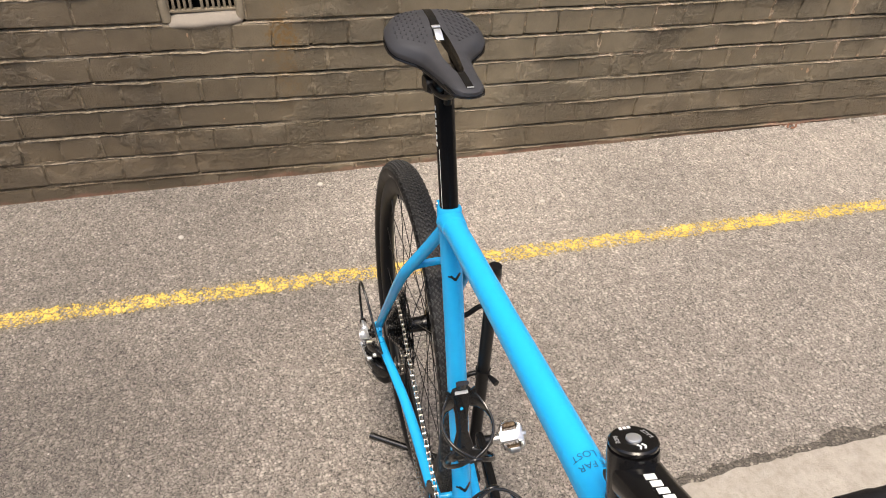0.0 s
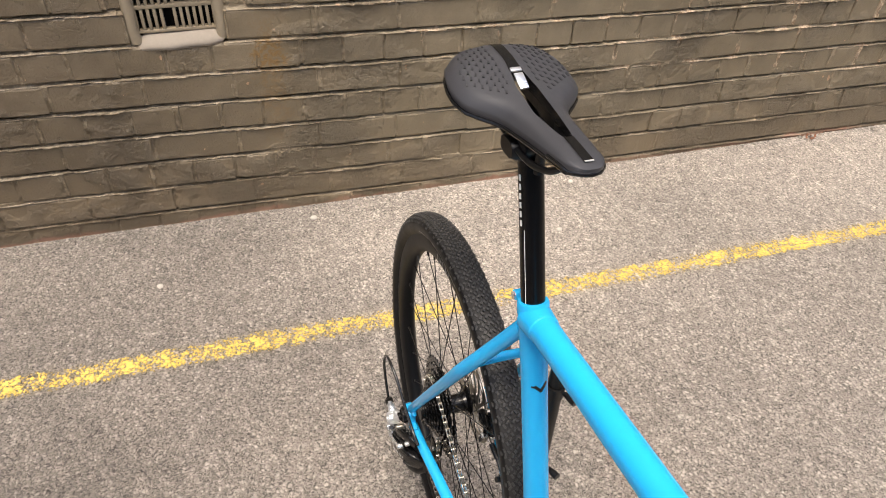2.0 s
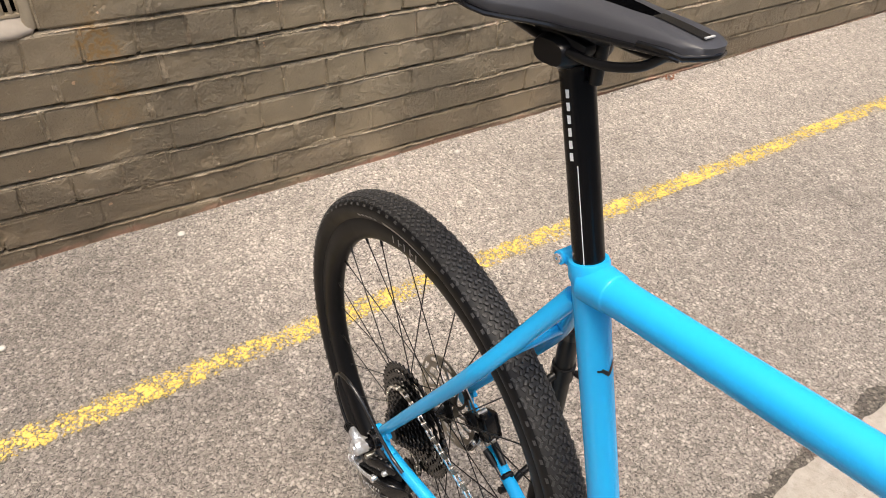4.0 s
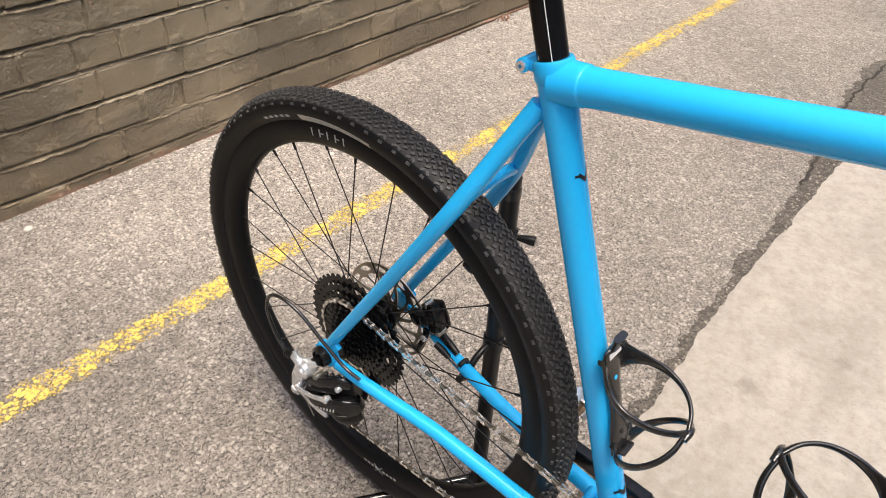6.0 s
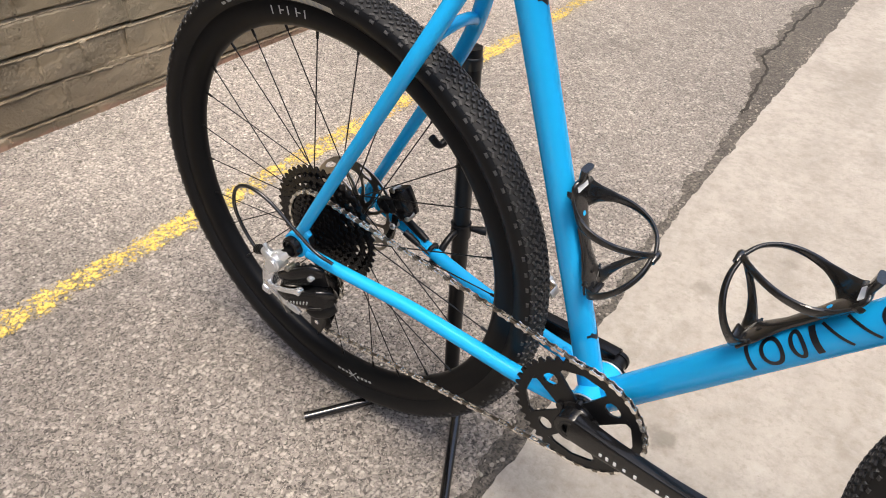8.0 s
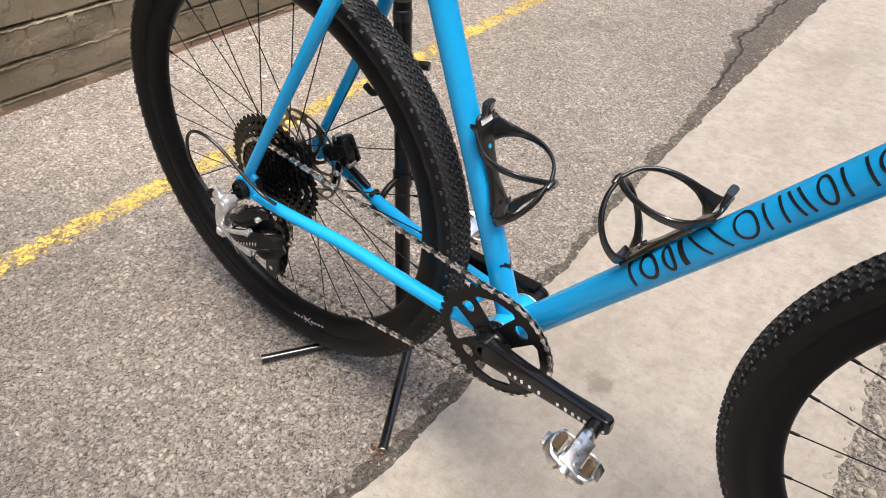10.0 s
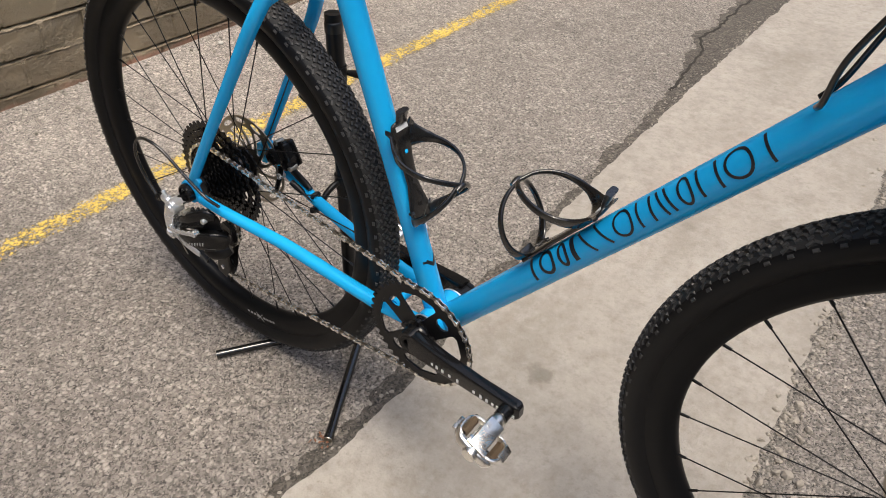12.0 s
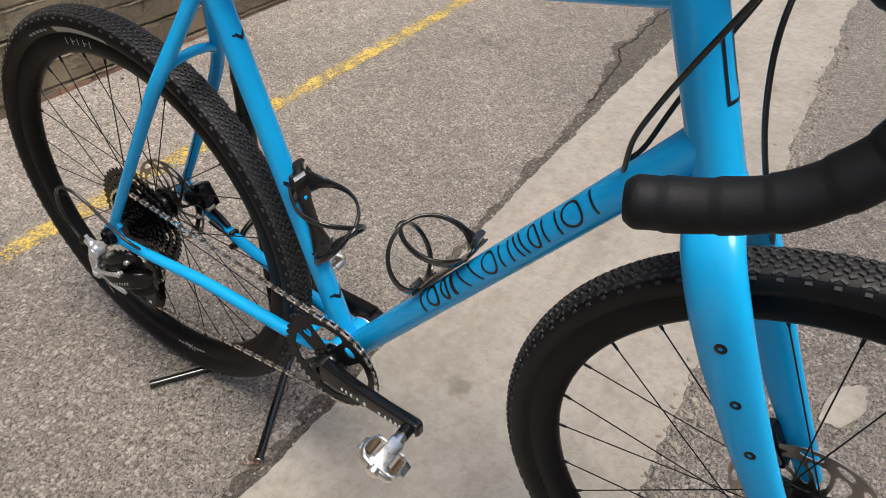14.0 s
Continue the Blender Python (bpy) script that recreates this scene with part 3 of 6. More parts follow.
HEADER, STRETCH, GAP = 0.1215, 0.2430, 0.0065
headers = [brick_mesh(HEADER - GAP, COURSE - 0.0105, 10 + k, "brick") for k in range(8)]
stretchers = [brick_mesh(STRETCH - GAP, COURSE - 0.0105, 40 + k, "brick") for k in range(8)]
near_bricks, far_rows = [], []
for row in range(-8, 30):
    zc = TOP0 + COURSE * (row + 0.5)
    header = row % 2 != 0
    period = HEADER if header else STRETCH
    shift = (-0.583 if header else -0.535) + 0.02 * noise.noise((row * 3.1, 0, 0))
    k = math.floor((Y0 - shift) / period) + 1
    while shift + (k + 1) * period < Y1:
        yc = shift + (k + 0.5) * period
        k += 1
        if vy0 - 0.02 < yc < vy1 + 0.02 and vz0 < zc < vz1:
            continue
        m = Matrix.Translation((WALL + rng.uniform(-0.0016, 0.0016), yc, zc + course_drift(yc) + rng.uniform(-0.001, 0.001))) @ Euler((rng.uniform(-0.008, 0.008) + (course_drift(yc + 0.1) - course_drift(yc - 0.1)) / 0.2, 0, rng.uniform(-0.006, 0.006))).to_matrix().to_4x4()
        src = rng.choice(headers if header else stretchers)
        (near_bricks if -1.25 < yc < 2.75 and zc < 0.80 else far_rows).append((src, m))
near_bricks.sort(key=lambda b: abs(b[1].translation.y - 0.75) + b[1].translation.z * 1.5)
far_rows += near_bricks[300:]
near_bricks = near_bricks[:300]
verts, faces, base = [], [], 0
for src, m in far_rows:
    verts += [m @ v.co for v in src.vertices]
    faces += [[base + i for i in p.vertices] for p in src.polygons]
    base += len(src.vertices)
me = bpy.data.meshes.new("bricks")
me.from_pydata(verts, [], faces)
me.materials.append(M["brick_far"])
# old mortar under thick paint: nearly flush in the upright joints, washed out by stretches in the beds
def mortar_height(y, z):
    z -= course_drift(y)
    row = round((z - TOP0) / COURSE)
    dz = abs(z - TOP0 - COURSE * row)
    course = math.floor((z - TOP0) / COURSE)
    header = course % 2 != 0
    period = HEADER if header else STRETCH
    shift = (-0.583 if header else -0.535) + 0.02 * noise.noise((course * 3.1, 0, 0))
    dy = abs((y - shift) / period - round((y - shift) / period)) * period
    rough = noise.noise((y * 95, z * 95, 3.0))
    soft = noise.noise((y * 26, z * 26, 8.0))
    # the beds: raked out to a brown hollow, here and there still full
    bed = max(-0.0190, min(0.001, -0.0110 + 0.019 * noise.noise((y * 3.4, row * 5.3, 1.0)) + 0.005 * soft))
    # thicker mortar in the upper courses further along
    thick = max(0.0, min(1.0, (y + 0.10) / 0.3)) * max(0.0, min(1.0, (z - 0.38) / 0.06))
    upright = -0.0012 - 0.0016 * thick + 0.0042 * noise.noise((y * 9, z * 9, 5.0)) + 0.0026 * soft
    level = -0.0110
    if dz < 0.0072 + 0.0012 * soft:
        level = bed
    elif dy < 0.0092 + 0.0028 * thick + 0.0020 * soft:
        level = min(0.0024, upright + (0.0018 if dy > 0.0045 else -0.0008) + 0.0025 * noise.noise((y * 70, z * 45, 9.0)))
    # a lip of mortar and paint along the upper edge of each course
    below = TOP0 + COURSE * row - z + 0.0030 * noise.noise((y * 15, row * 4.7, 15.0)) + 0.0020 * noise.noise((y * 48, row * 2.3, 17.0))
    lip = 0.0026 + 0.0022 * thick + 0.0070 * noise.noise((y * 5.5, row * 9.1, 12.0)) + 0.0016 * soft
    if 0.0 < below < 0.0105 + 0.003 * soft:
        level = max(level, -0.0130 + (lip + 0.0130) * min(1.0, below / 0.0060) if below < 0.0060 else lip - (below - 0.0060) * 0.9)
    # courses near the ground blown and patched
    sore = noise.noise((y * 2.7, z * 6.0, 21.0)) - 0.26 - 1.6 * max(0.0, z - 0.10) - 0.10 * max(0.0, 0.7 - y)
    if sore > 0:
        level = max(level, min(-0.0004, -0.0065 + 0.045 * sore) + 0.0034 * rough + 0.0030 * noise.noise((y * 130, z * 150, 31.0)))
    return level + 0.0010 * rough


SKIN_Y, SKIN_Z, DY, DZ = (-1.9, 3.4), (-0.03, 0.90), 0.0040, 0.0030
ny, nz = int((SKIN_Y[1] - SKIN_Y[0]) / DY), int((SKIN_Z[1] - SKIN_Z[0]) / DZ)
verts = [(WALL + mortar_height(SKIN_Y[0] + i * DY, SKIN_Z[0] + j * DZ), SKIN_Y[0] + i * DY, SKIN_Z[0] + j * DZ) for j in range(nz + 1) for i in range(ny + 1)]
faces = []
for j in range(nz):
    for i in range(ny):
        yc, zc = SKIN_Y[0] + (i + 0.5) * DY, SKIN_Z[0] + (j + 0.5) * DZ
        if not (vy0 - 0.006 < yc < vy1 + 0.006 and vz0 - 0.006 < zc < vz1 + 0.006):
            a = j * (ny + 1) + i
            faces.append((a, a + 1, a + ny + 2, a + ny + 1))
skin = bpy.data.meshes.new("mortar")
skin.from_pydata(verts, [], faces)
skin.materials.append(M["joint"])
mortar = new("mortar", skin)
mortar.parent = wall
tagged(mortar, "painted mortar washed out of the joints", kind="stuff")
far_bricks = new("brickwork", me)
far_bricks.parent = wall
tagged(far_bricks, kind="stuff")

# unseen walls added behind the camera and at the ends, to shape the light
bm = block((0.24, 40, 3.4), Matrix.Translation((4.4, 3, 1.6)))
tagged(part("wall_east", bm, M["render"], smooth=False), "unseen plain rendered wall added across the alley to shape light", "wall", kind="structure")
for name, y in (("wall_south", -13.0), ("wall_north", 16.0)):
    bm = block((9.0, 0.24, 5.2), Matrix.Translation((1.6, y, 2.5)))
    tagged(part(name, bm, M["render"], smooth=False), "unseen plain rendered wall added at the alley's end to shape light", "wall", kind="structure")

# vent
vent = empty("air_vent", "old grey clay air vent with broken slots and cement sill", "vent")
vent.location = (WALL, (vy0 + vy1) / 2, vz0)
VW = vy1 - vy0
# near-black panel: the shade of the hollow put into its colour
bm = block((0.02, VW, vz1 - vz0), Matrix.Translation((-0.075, 0, (vz1 - vz0) / 2)))
part("backing", bm, M["dark"], vent, "black panel painted as the shaded hollow behind the slots", False)
bm = bmesh.new()
slot, pitch = 0.0082, 0.0165
gw = VW - 0.034
for z0, z1 in ((0.034, 0.042), (0.098, 0.108), (0.160, 0.176)):
    block((0.02, gw, z1 - z0), Matrix.Translation((-0.028, 0, (z0 + z1) / 2)), bm, 0.001)
count = int(gw / pitch)
for z0, z1, broken in ((0.042, 0.098, (5,)), (0.108, 0.160, (7, 8))):
    for k in range(count + 1):
        if k in broken:
            continue
        y = -gw / 2 + gw * k / count
        block((0.018, pitch - slot, z1 - z0), Matrix.Translation((-0.028, y, (z0 + z1) / 2)), bm, 0.001)
part("grille", bm, M["vent"], vent)
bm = bmesh.new()
loft(bm, [(-0.022, -VW / 2 - 0.014, -0.001), (-0.021, -VW / 2 + 0.004, 0.005), (-0.018, -VW * 0.32, 0.011), (-0.016, -VW * 0.1, 0.011), (-0.018, VW * 0.10, 0.012), (-0.016, VW * 0.3, 0.014), (-0.020, VW / 2 - 0.010, 0.016), (-0.024, VW / 2 + 0.002, 0.018)], [0.010, 0.022, 0.026, 0.028, 0.026, 0.027, 0.023, 0.012], [0.005, 0.010, 0.014, 0.012, 0.014, 0.013, 0.012, 0.006], 16, (1, 0, -0.95), 2.6)
part("sill", bm, M["sill"], vent, "grey cement sill")
for s in (-1, 1):
    bm = loft(bmesh.new(), [(-0.022, s * (VW / 2 - 0.006), 0.012), (-0.019, s * (VW / 2 - 0.002), 0.05), (-0.021, s * (VW / 2 - 0.004), 0.10), (-0.019, s * (VW / 2 - 0.001), 0.14), (-0.021, s * (VW / 2 - 0.003), 0.178)], [0.020] * 5, [0.017, 0.014, 0.016, 0.013, 0.016], 16, (1, 0.0, 0), 2.2)
    part("reveal", bm, M["reveal"], vent)

# ---------------------------------------------------------------- bicycle
bike = empty("bicycle", "sky blue steel gravel bicycle with black parts on a stand", "bicycle")
AXLE, BB, FRONT = Vector((0, 0, 0.368)), Vector((0.437, 0, 0.313)), Vector((1.058, 0, 0.4120))
SEAT_DX, STEER_DX = -0.352, -0.410


def on_seat(z, y=0.0):
    return Vector((0.433 + SEAT_DX * (z - BB.z), y, z))


def on_steer(z, y=0.0):
    return Vector((0.8107 + STEER_DX * (z - 0.912), y, z))


frame_set = part("frame", disc(BB, 0, 0.0225, -0.034, 0.034, 32), M["blue"], bike, "gloss sky blue steel frame")


def joined_tube(name, points, radii, seg=24, steps=8):
    return part(name, tube(points, radii, seg, steps), M["blue"], frame_set)


seat_top = on_seat(0.856)
joined_tube("seat_tube", [on_seat(0.313), on_seat(0.36), on_seat(0.5), on_seat(0.75), on_seat(0.82), seat_top], [0.0175, 0.0165, 0.0158, 0.0158, 0.0166, 0.0168])
TT0, TT1 = Vector((0.250, 0, 0.8395)), Vector((0.795, 0, 0.9385))
d = TT1 - TT0
joined_tube("top_tube", [TT0, TT0 + d * 0.045, TT0 + d * 0.1, TT0 + d * 0.5, TT0 + d * 0.93, TT1], [0.0205, 0.0185, 0.0165, 0.0165, 0.018, 0.019])
DT0, DT1 = Vector((0.440, 0, 0.303)), Vector((0.848, 0, 0.827))
d = DT1 - DT0
joined_tube("down_tube", [DT0, DT0 + d * 0.05, DT0 + d * 0.12, DT0 + d * 0.5, DT0 + d * 0.9, DT1], [0.0205, 0.02, 0.0195, 0.0195, 0.0195, 0.021])
HT0, HT1 = on_steer(0.777), on_steer(0.977)
d = HT1 - HT0
joined_tube("head_tube", [HT0, HT0 + d * 0.06, HT0 + d * 0.13, HT0 + d * 0.5, HT0 + d * 0.93, HT1], [0.0240, 0.0240, 0.0225, 0.0222, 0.0222, 0.0232], 28)
part("seat_collar", loft(bmesh.new(), [on_seat(0.839), on_seat(0.843), on_seat(0.855), on_seat(0.8575)], [0.0168, 0.0182, 0.0182, 0.0170], [0.0168, 0.0182, 0.0182, 0.0170], 28), M["blue"], frame_set)
ear = on_seat(0.851) + Vector((-0.0245, 0, -0.004))
bm = disc(ear, 0, 0.0065, -0.012, 0.012, 20)
block((0.014, 0.02, 0.010), Matrix.Translation(ear + Vector((0.007, 0, 0.001))), bm, 0.002)
clamp = part("seat_clamp_ear", bm, M["blue"], frame_set)
part("clamp_bolt", disc(ear, 0.0018, 0.0046, -0.0150, -0.0118, 16), M["silver"], frame_set, "silver clamp bolt")
for s in (-1, 1):
    joined_tube("seat_stay", [(0.006, s * 0.073, 0.388), (0.030, s * 0.072, 0.429), (0.070, s * 0.0685, 0.497), (0.114, s * 0.064, 0.571), (0.150, s * 0.060, 0.632), (0.176, s * 0.054, 0.679), (0.194, s * 0.043, 0.715), (0.216, s * 0.024, 0.764), (0.240, s * 0.006, 0.816)], [0.0080, 0.0080, 0.0082, 0.0086, 0.0090, 0.0094, 0.0096, 0.0096, 0.0100], 18)
    joined_tube("chain_stay", [(0.020, s * 0.074, 0.361), (0.06, s * 0.0695, 0.355), (0.12, s * 0.0590, 0.345), (0.18, s * 0.0505, 0.3375), (0.25, s * 0.0440, 0.3265), (0.31, s * 0.0398, 0.3185), (0.345, s * 0.0375, 0.3145), (0.39, s * 0.0335, 0.3130), (0.432, s * 0.028, 0.313)], [0.0080, 0.0088, 0.0094, 0.0098, 0.0104, 0.0108, 0.0110, 0.0114, 0.0118], 18)
    bm = disc((0, 0, 0.368), 0, 0.0185, s * 0.0695, s * 0.0775, 32)
    bar_between((0.0, s * 0.0735, 0.372), (0.022, s * 0.0735, 0.400), 0.016, 0.0075, bm, bevel=0.002)
    bar_between((0.0, s * 0.0735, 0.364), (0.036, s * 0.0735, 0.362), 0.016, 0.0075, bm, bevel=0.002)
    part("dropout", bm, M["blue"], frame_set)
part("stay_bridge", tube([(0.183, -0.050, 0.692), (0.192, -0.036, 0.709), (0.197, 0, 0.717), (0.192, 0.036, 0.709), (0.183, 0.050, 0.692)], 0.0065, 14), M["blue"], frame_set)
part("chain_stay_bridge", tube([(0.378, -0.03, 0.322), (0.380, 0, 0.324), (0.378, 0.03, 0.322)], 0.0065, 12), M["blue"], frame_set)

# seat post and saddle
post = part("seat_post", tube([on_seat(0.80), on_seat(0.9), on_seat(0.995), on_seat(1.010)], [0.0137, 0.0137, 0.0137, 0.0150], 28), M["post"], bike, "gloss black seat post")
bm = bmesh.new()
head = on_seat(1.016)
loft(bm, [head + Vector((-0.004, -0.026, 0.006)), head + Vector((-0.004, -0.02, 0.006)), head + Vector((-0.004, 0.02, 0.006)), head + Vector((-0.004, 0.026, 0.006))], [0.016, 0.019, 0.019, 0.016], [0.009, 0.012, 0.012, 0.009], 18, (1, 0, 0.1), 3.0)
for dx in (-0.030, 0.024):
    tube([head + Vector((dx, 0, -0.012)), head + Vector((dx, 0, 0.018))], [0.0055, 0.0055], 12, 2, bm)
for e in (-1, 1):
    block((0.058, 0.012, 0.009), Matrix.Translation(head + Vector((-0.002, 0.005 + e * 0.018, 0.016))), bm, 0.003)
block((0.030, 0.040, 0.016), Matrix.Translation(head + Vector((-0.004, 0.003, 0.002))), bm, 0.004)
part("post_head", bm, M["black_satin"], post, "black saddle clamp head")
bm = bmesh.new()
for k in range(6):
    za = 0.9955 - k * 0.0093
    q = on_seat(za)
    side = Vector((math.cos(radians(283)) * 0.0141, math.sin(radians(283)) * 0.0141, 0))
    bar_between(q + side, q + side + Vector((0.0022, 0.0, -0.0060)), 0.0028, 0.0005, bm, up=side)
part("lettering", bm, M["white"], post, "white vertical lettering", False)
bm = tube([on_seat(0.860) + Vector((0.0075, -0.0117, 0)), on_seat(0.9405) + Vector((0.0075, -0.0117, 0))], [0.0004, 0.0004], 6, 2)
part("pinstripe", bm, M["white"], post, "thin white stripe")

SX0, SX1, SY = 0.041, 0.299, 0.002


def saddle_half(u):
    return float(np.interp(u, [0, 0.02, 0.06, 0.11, 0.17, 0.24, 0.31, 0.37, 0.42, 0.46, 0.50, 0.56, 0.66, 0.78, 0.92, 0.97, 1.0], [0.028, 0.040, 0.052, 0.061, 0.0665, 0.0695, 0.0695, 0.0665, 0.0595, 0.0490, 0.0395, 0.0320, 0.0275, 0.0240, 0.0205, 0.0195, 0.0170]))


def saddle_top(u, y):
    """The saddle's upper skin at u (back 0, nose 1) and y across."""
    w = saddle_half(u)
    f = min(1.0, abs(y) / w)
    z = float(np.interp(u, [0, 0.08, 0.2, 0.4, 0.6, 0.85, 0.96, 1.0], [1.067, 1.0755, 1.076, 1.069, 1.0655, 1.0670, 1.0665, 1.0645]))
    z -= 0.006 * f**2 * float(np.interp(u, [0, 0.5, 1], [1.3, 1.2, 0.15])) + float(np.interp(u, [0, 0.5, 0.8, 1], [0.012, 0.010, 0.005, 0.002])) * max(0.0, (f - 0.72) / 0.28) ** 2
    return Vector((SX0 + (SX1 - SX0) * u - 0.012 * f**2.4 * max(0.0, (u - 0.82) / 0.18), y + SY + 0.004 * u, z))


def cut_half(u):
    return float(np.interp(u, [0, 0.26, 0.33, 0.42, 0.6, 0.76, 0.80, 1], [0.0052, 0.0052, 0.0075, 0.0105, 0.0110, 0.0065, 0.0042, 0.0042]))


bm = bmesh.new()
U = [k / 44 for k in range(45)]
F = [0.0, 0.2, 0.4, 0.6, 0.74, 0.84, 0.92, 0.97, 1.0]
top, under = [], []
for u in U:
    w, c = saddle_half(u), cut_half(u)
    ys = [c + (w - c) * f for f in F]
    ys = [-y for y in ys[::-1]] + ys
    top.append([bm.verts.new(saddle_top(u, y)) for y in ys])
    under.append([bm.verts.new(saddle_top(u, y * 0.97) + Vector((0, 0, -(0.010 - 0.003 * u) - 0.006 * (1 - u) * (1 - (abs(y) / w) ** 2)))) for y in ys])
n = len(F)
for i in range(len(U) - 1):
    hole = 0.30 < (U[i] + U[i + 1]) / 2 < 0.80
    for k in range(2 * n - 1):
        if k == n - 1 and hole:
            continue
        bm.faces.new((top[i][k], top[i][k + 1], top[i + 1][k + 1], top[i + 1][k]))
        bm.faces.new((under[i][k + 1], under[i][k], under[i + 1][k], under[i + 1][k + 1]))
    if hole:
        for f in (bm.faces.new((top[i][n - 1], top[i + 1][n - 1], under[i + 1][n - 1], under[i][n - 1])), bm.faces.new((top[i + 1][n], top[i][n], under[i][n], under[i + 1][n]))):
            f.material_index = 1
    for k in (0, 2 * n - 1):
        bm.faces.new((top[i][k], top[i + 1][k], under[i + 1][k], under[i][k]))
for r, q in ((top[0], under[0]), (top[-1], under[-1])):
    for k in range(2 * n - 1):
        bm.faces.new((r[k], r[k + 1], q[k + 1], q[k]))
for i in range(1, len(U)):
    pre = 0.30 < (U[i - 1] + U[i]) / 2 < 0.80
    post_hole = i < len(U) - 1 and 0.30 < (U[i] + U[i + 1]) / 2 < 0.80
    if pre != post_hole:
        bm.faces.new((top[i][n - 1], top[i][n], under[i][n], under[i][n - 1]))
saddle = part("saddle", bm, M["saddle"], bike, "charcoal short-nosed saddle with a long cut-out", angle=60)
saddle.data.materials.append(M["black_gloss"])
for u0, u1 in ((0.03, 0.30), (0.80, 0.965)):
    bm = bmesh.new()
    rows = []
    for k in range(9):
        u = u0 + (u1 - u0) * k / 8
        rows.append([bm.verts.new(saddle_top(u, y) + Vector((0, 0, 0.0007))) for y in (-cut_half(u) * 1.15, 0, cut_half(u) * 1.15)])
    for a, b in zip(rows, rows[1:]):
        for k in range(2):
            bm.faces.new((a[k], a[k + 1], b[k + 1], b[k]))
    part("centre_strip", bm, M["black_gloss"], saddle, "gloss black centre strip")
for u0, u1, w0 in ((0.288, 0.312, 0.0125), (0.326, 0.405, 0.0105)):
    p, q = saddle_top(u0, 0), saddle_top(u1, 0)
    part("badge", bar_between(p + Vector((0, 0, 0.0006)), q + Vector((0, 0, 0.0004 if u0 < 0.3 else -0.0045)), w0, 0.0025, up=(0, 0, 1), bevel=0.001), M["silver"], saddle, "silver badge")
for s in (-1, 1):
    bm = bmesh.new()
    rim = [saddle_top(u, s * cut_half(u) * 1.02) for u in [0.30 + 0.05 * k for k in range(11)]]
    rows = [[bm.verts.new(p + Vector((0, s * dy, -dz))) for dy, dz in ((0, 0.0015), (0.0006, 0.012), (0.0012, 0.024), (0.0032, 0.024), (0.0030, 0.012), (0.0022, 0.0030))] for p in rim]
    for a, b in zip(rows, rows[1:]):
        for k in range(6):
            bm.faces.new((a[k], a[(k + 1) % 6], b[(k + 1) % 6], b[k]))
    for r in (rows[0], rows[-1]):
        bm.faces.new(r)
    part("cut_out_wall", bm, M["black_satin"], saddle, "black inner wall of the cut-out", False)
tip = [saddle_top(u, -saddle_half(u) * 0.975) for u in (0.84, 0.90, 0.95, 0.98, 1.0)] + [saddle_top(1.0, y) for y in (-0.008, 0.0, 0.008)] + [saddle_top(u, saddle_half(u) * 0.975) for u in (1.0, 0.98, 0.95, 0.90, 0.84)]
part("nose_shell", loft(bmesh.new(), [q + Vector((-0.0014, 0, -0.0062)) for q in tip], [0.0024] * len(tip), [0.0030] * len(tip), 10), M["black_gloss"], saddle, "gloss black shell under the nose")
p = saddle_top(0.962, 0)
part("nose_mark", bar_between(p + Vector((-0.0006, 0, 0.0012)), p + Vector((0.0010, 0, 0.0011)), 0.0085, 0.0008, up=(0, 0, 1)), M["grey"], saddle, "small pale nose mark", False)
bm = bmesh.new()
for s in (-1, 1):
    for i in range(9):
        for k in range(7):
            u = 0.07 + i * 0.042 + (0.021 if k % 2 else 0)
            y = 0.016 + k * 0.0065
            if y > saddle_half(u) * 0.80 or y < cut_half(u) + 0.006 or u + k * 0.012 > 0.44:
                continue
            a = saddle_top(u, s * y) + Vector((0, 0, 0.0004))
            b = saddle_top(u + 0.019, s * (y + 0.0015)) + Vector((0, 0, 0.0004))
            bar_between(a, b, 0.0022, 0.0005, bm, up=(0, 0, 1))
tagged(part("grip_pattern", bm, M["dash"], saddle, "small dark grip dashes", False), kind="stuff")
for s in (-1, 1):
    edge_line = [saddle_top(u, s * saddle_half(u) * 0.985) + Vector((0, 0, -0.0105 + 0.003 * u)) for u in [0.0, 0.03] + [k / 20 for k in range(1, 20)] + [0.97, 0.99]]
    part("shell_edge", loft(bmesh.new(), edge_line, [0.0022] * len(edge_line), [0.0022] * len(edge_line), 8), M["black_gloss"], saddle, "gloss black shell edge")
for s in (-1, 1):
    part("rail", tube([(0.080, SY + s * 0.025, 1.055), (0.105, SY + s * 0.024, 1.036), (0.145, SY + s * 0.022, 1.028), (0.215, SY + s * 0.022, 1.028), (0.255, SY + s * 0.017, 1.038), (0.276, SY + s * 0.012, 1.054)], 0.0035, 10), M["black_satin"], saddle, "black saddle rail")


# ---------------------------------------------------------------- wheels
def spot(centre, r, w, y):
    return Vector(centre) + Vector((r * math.cos(radians(w)), y, r * math.sin(radians(w))))


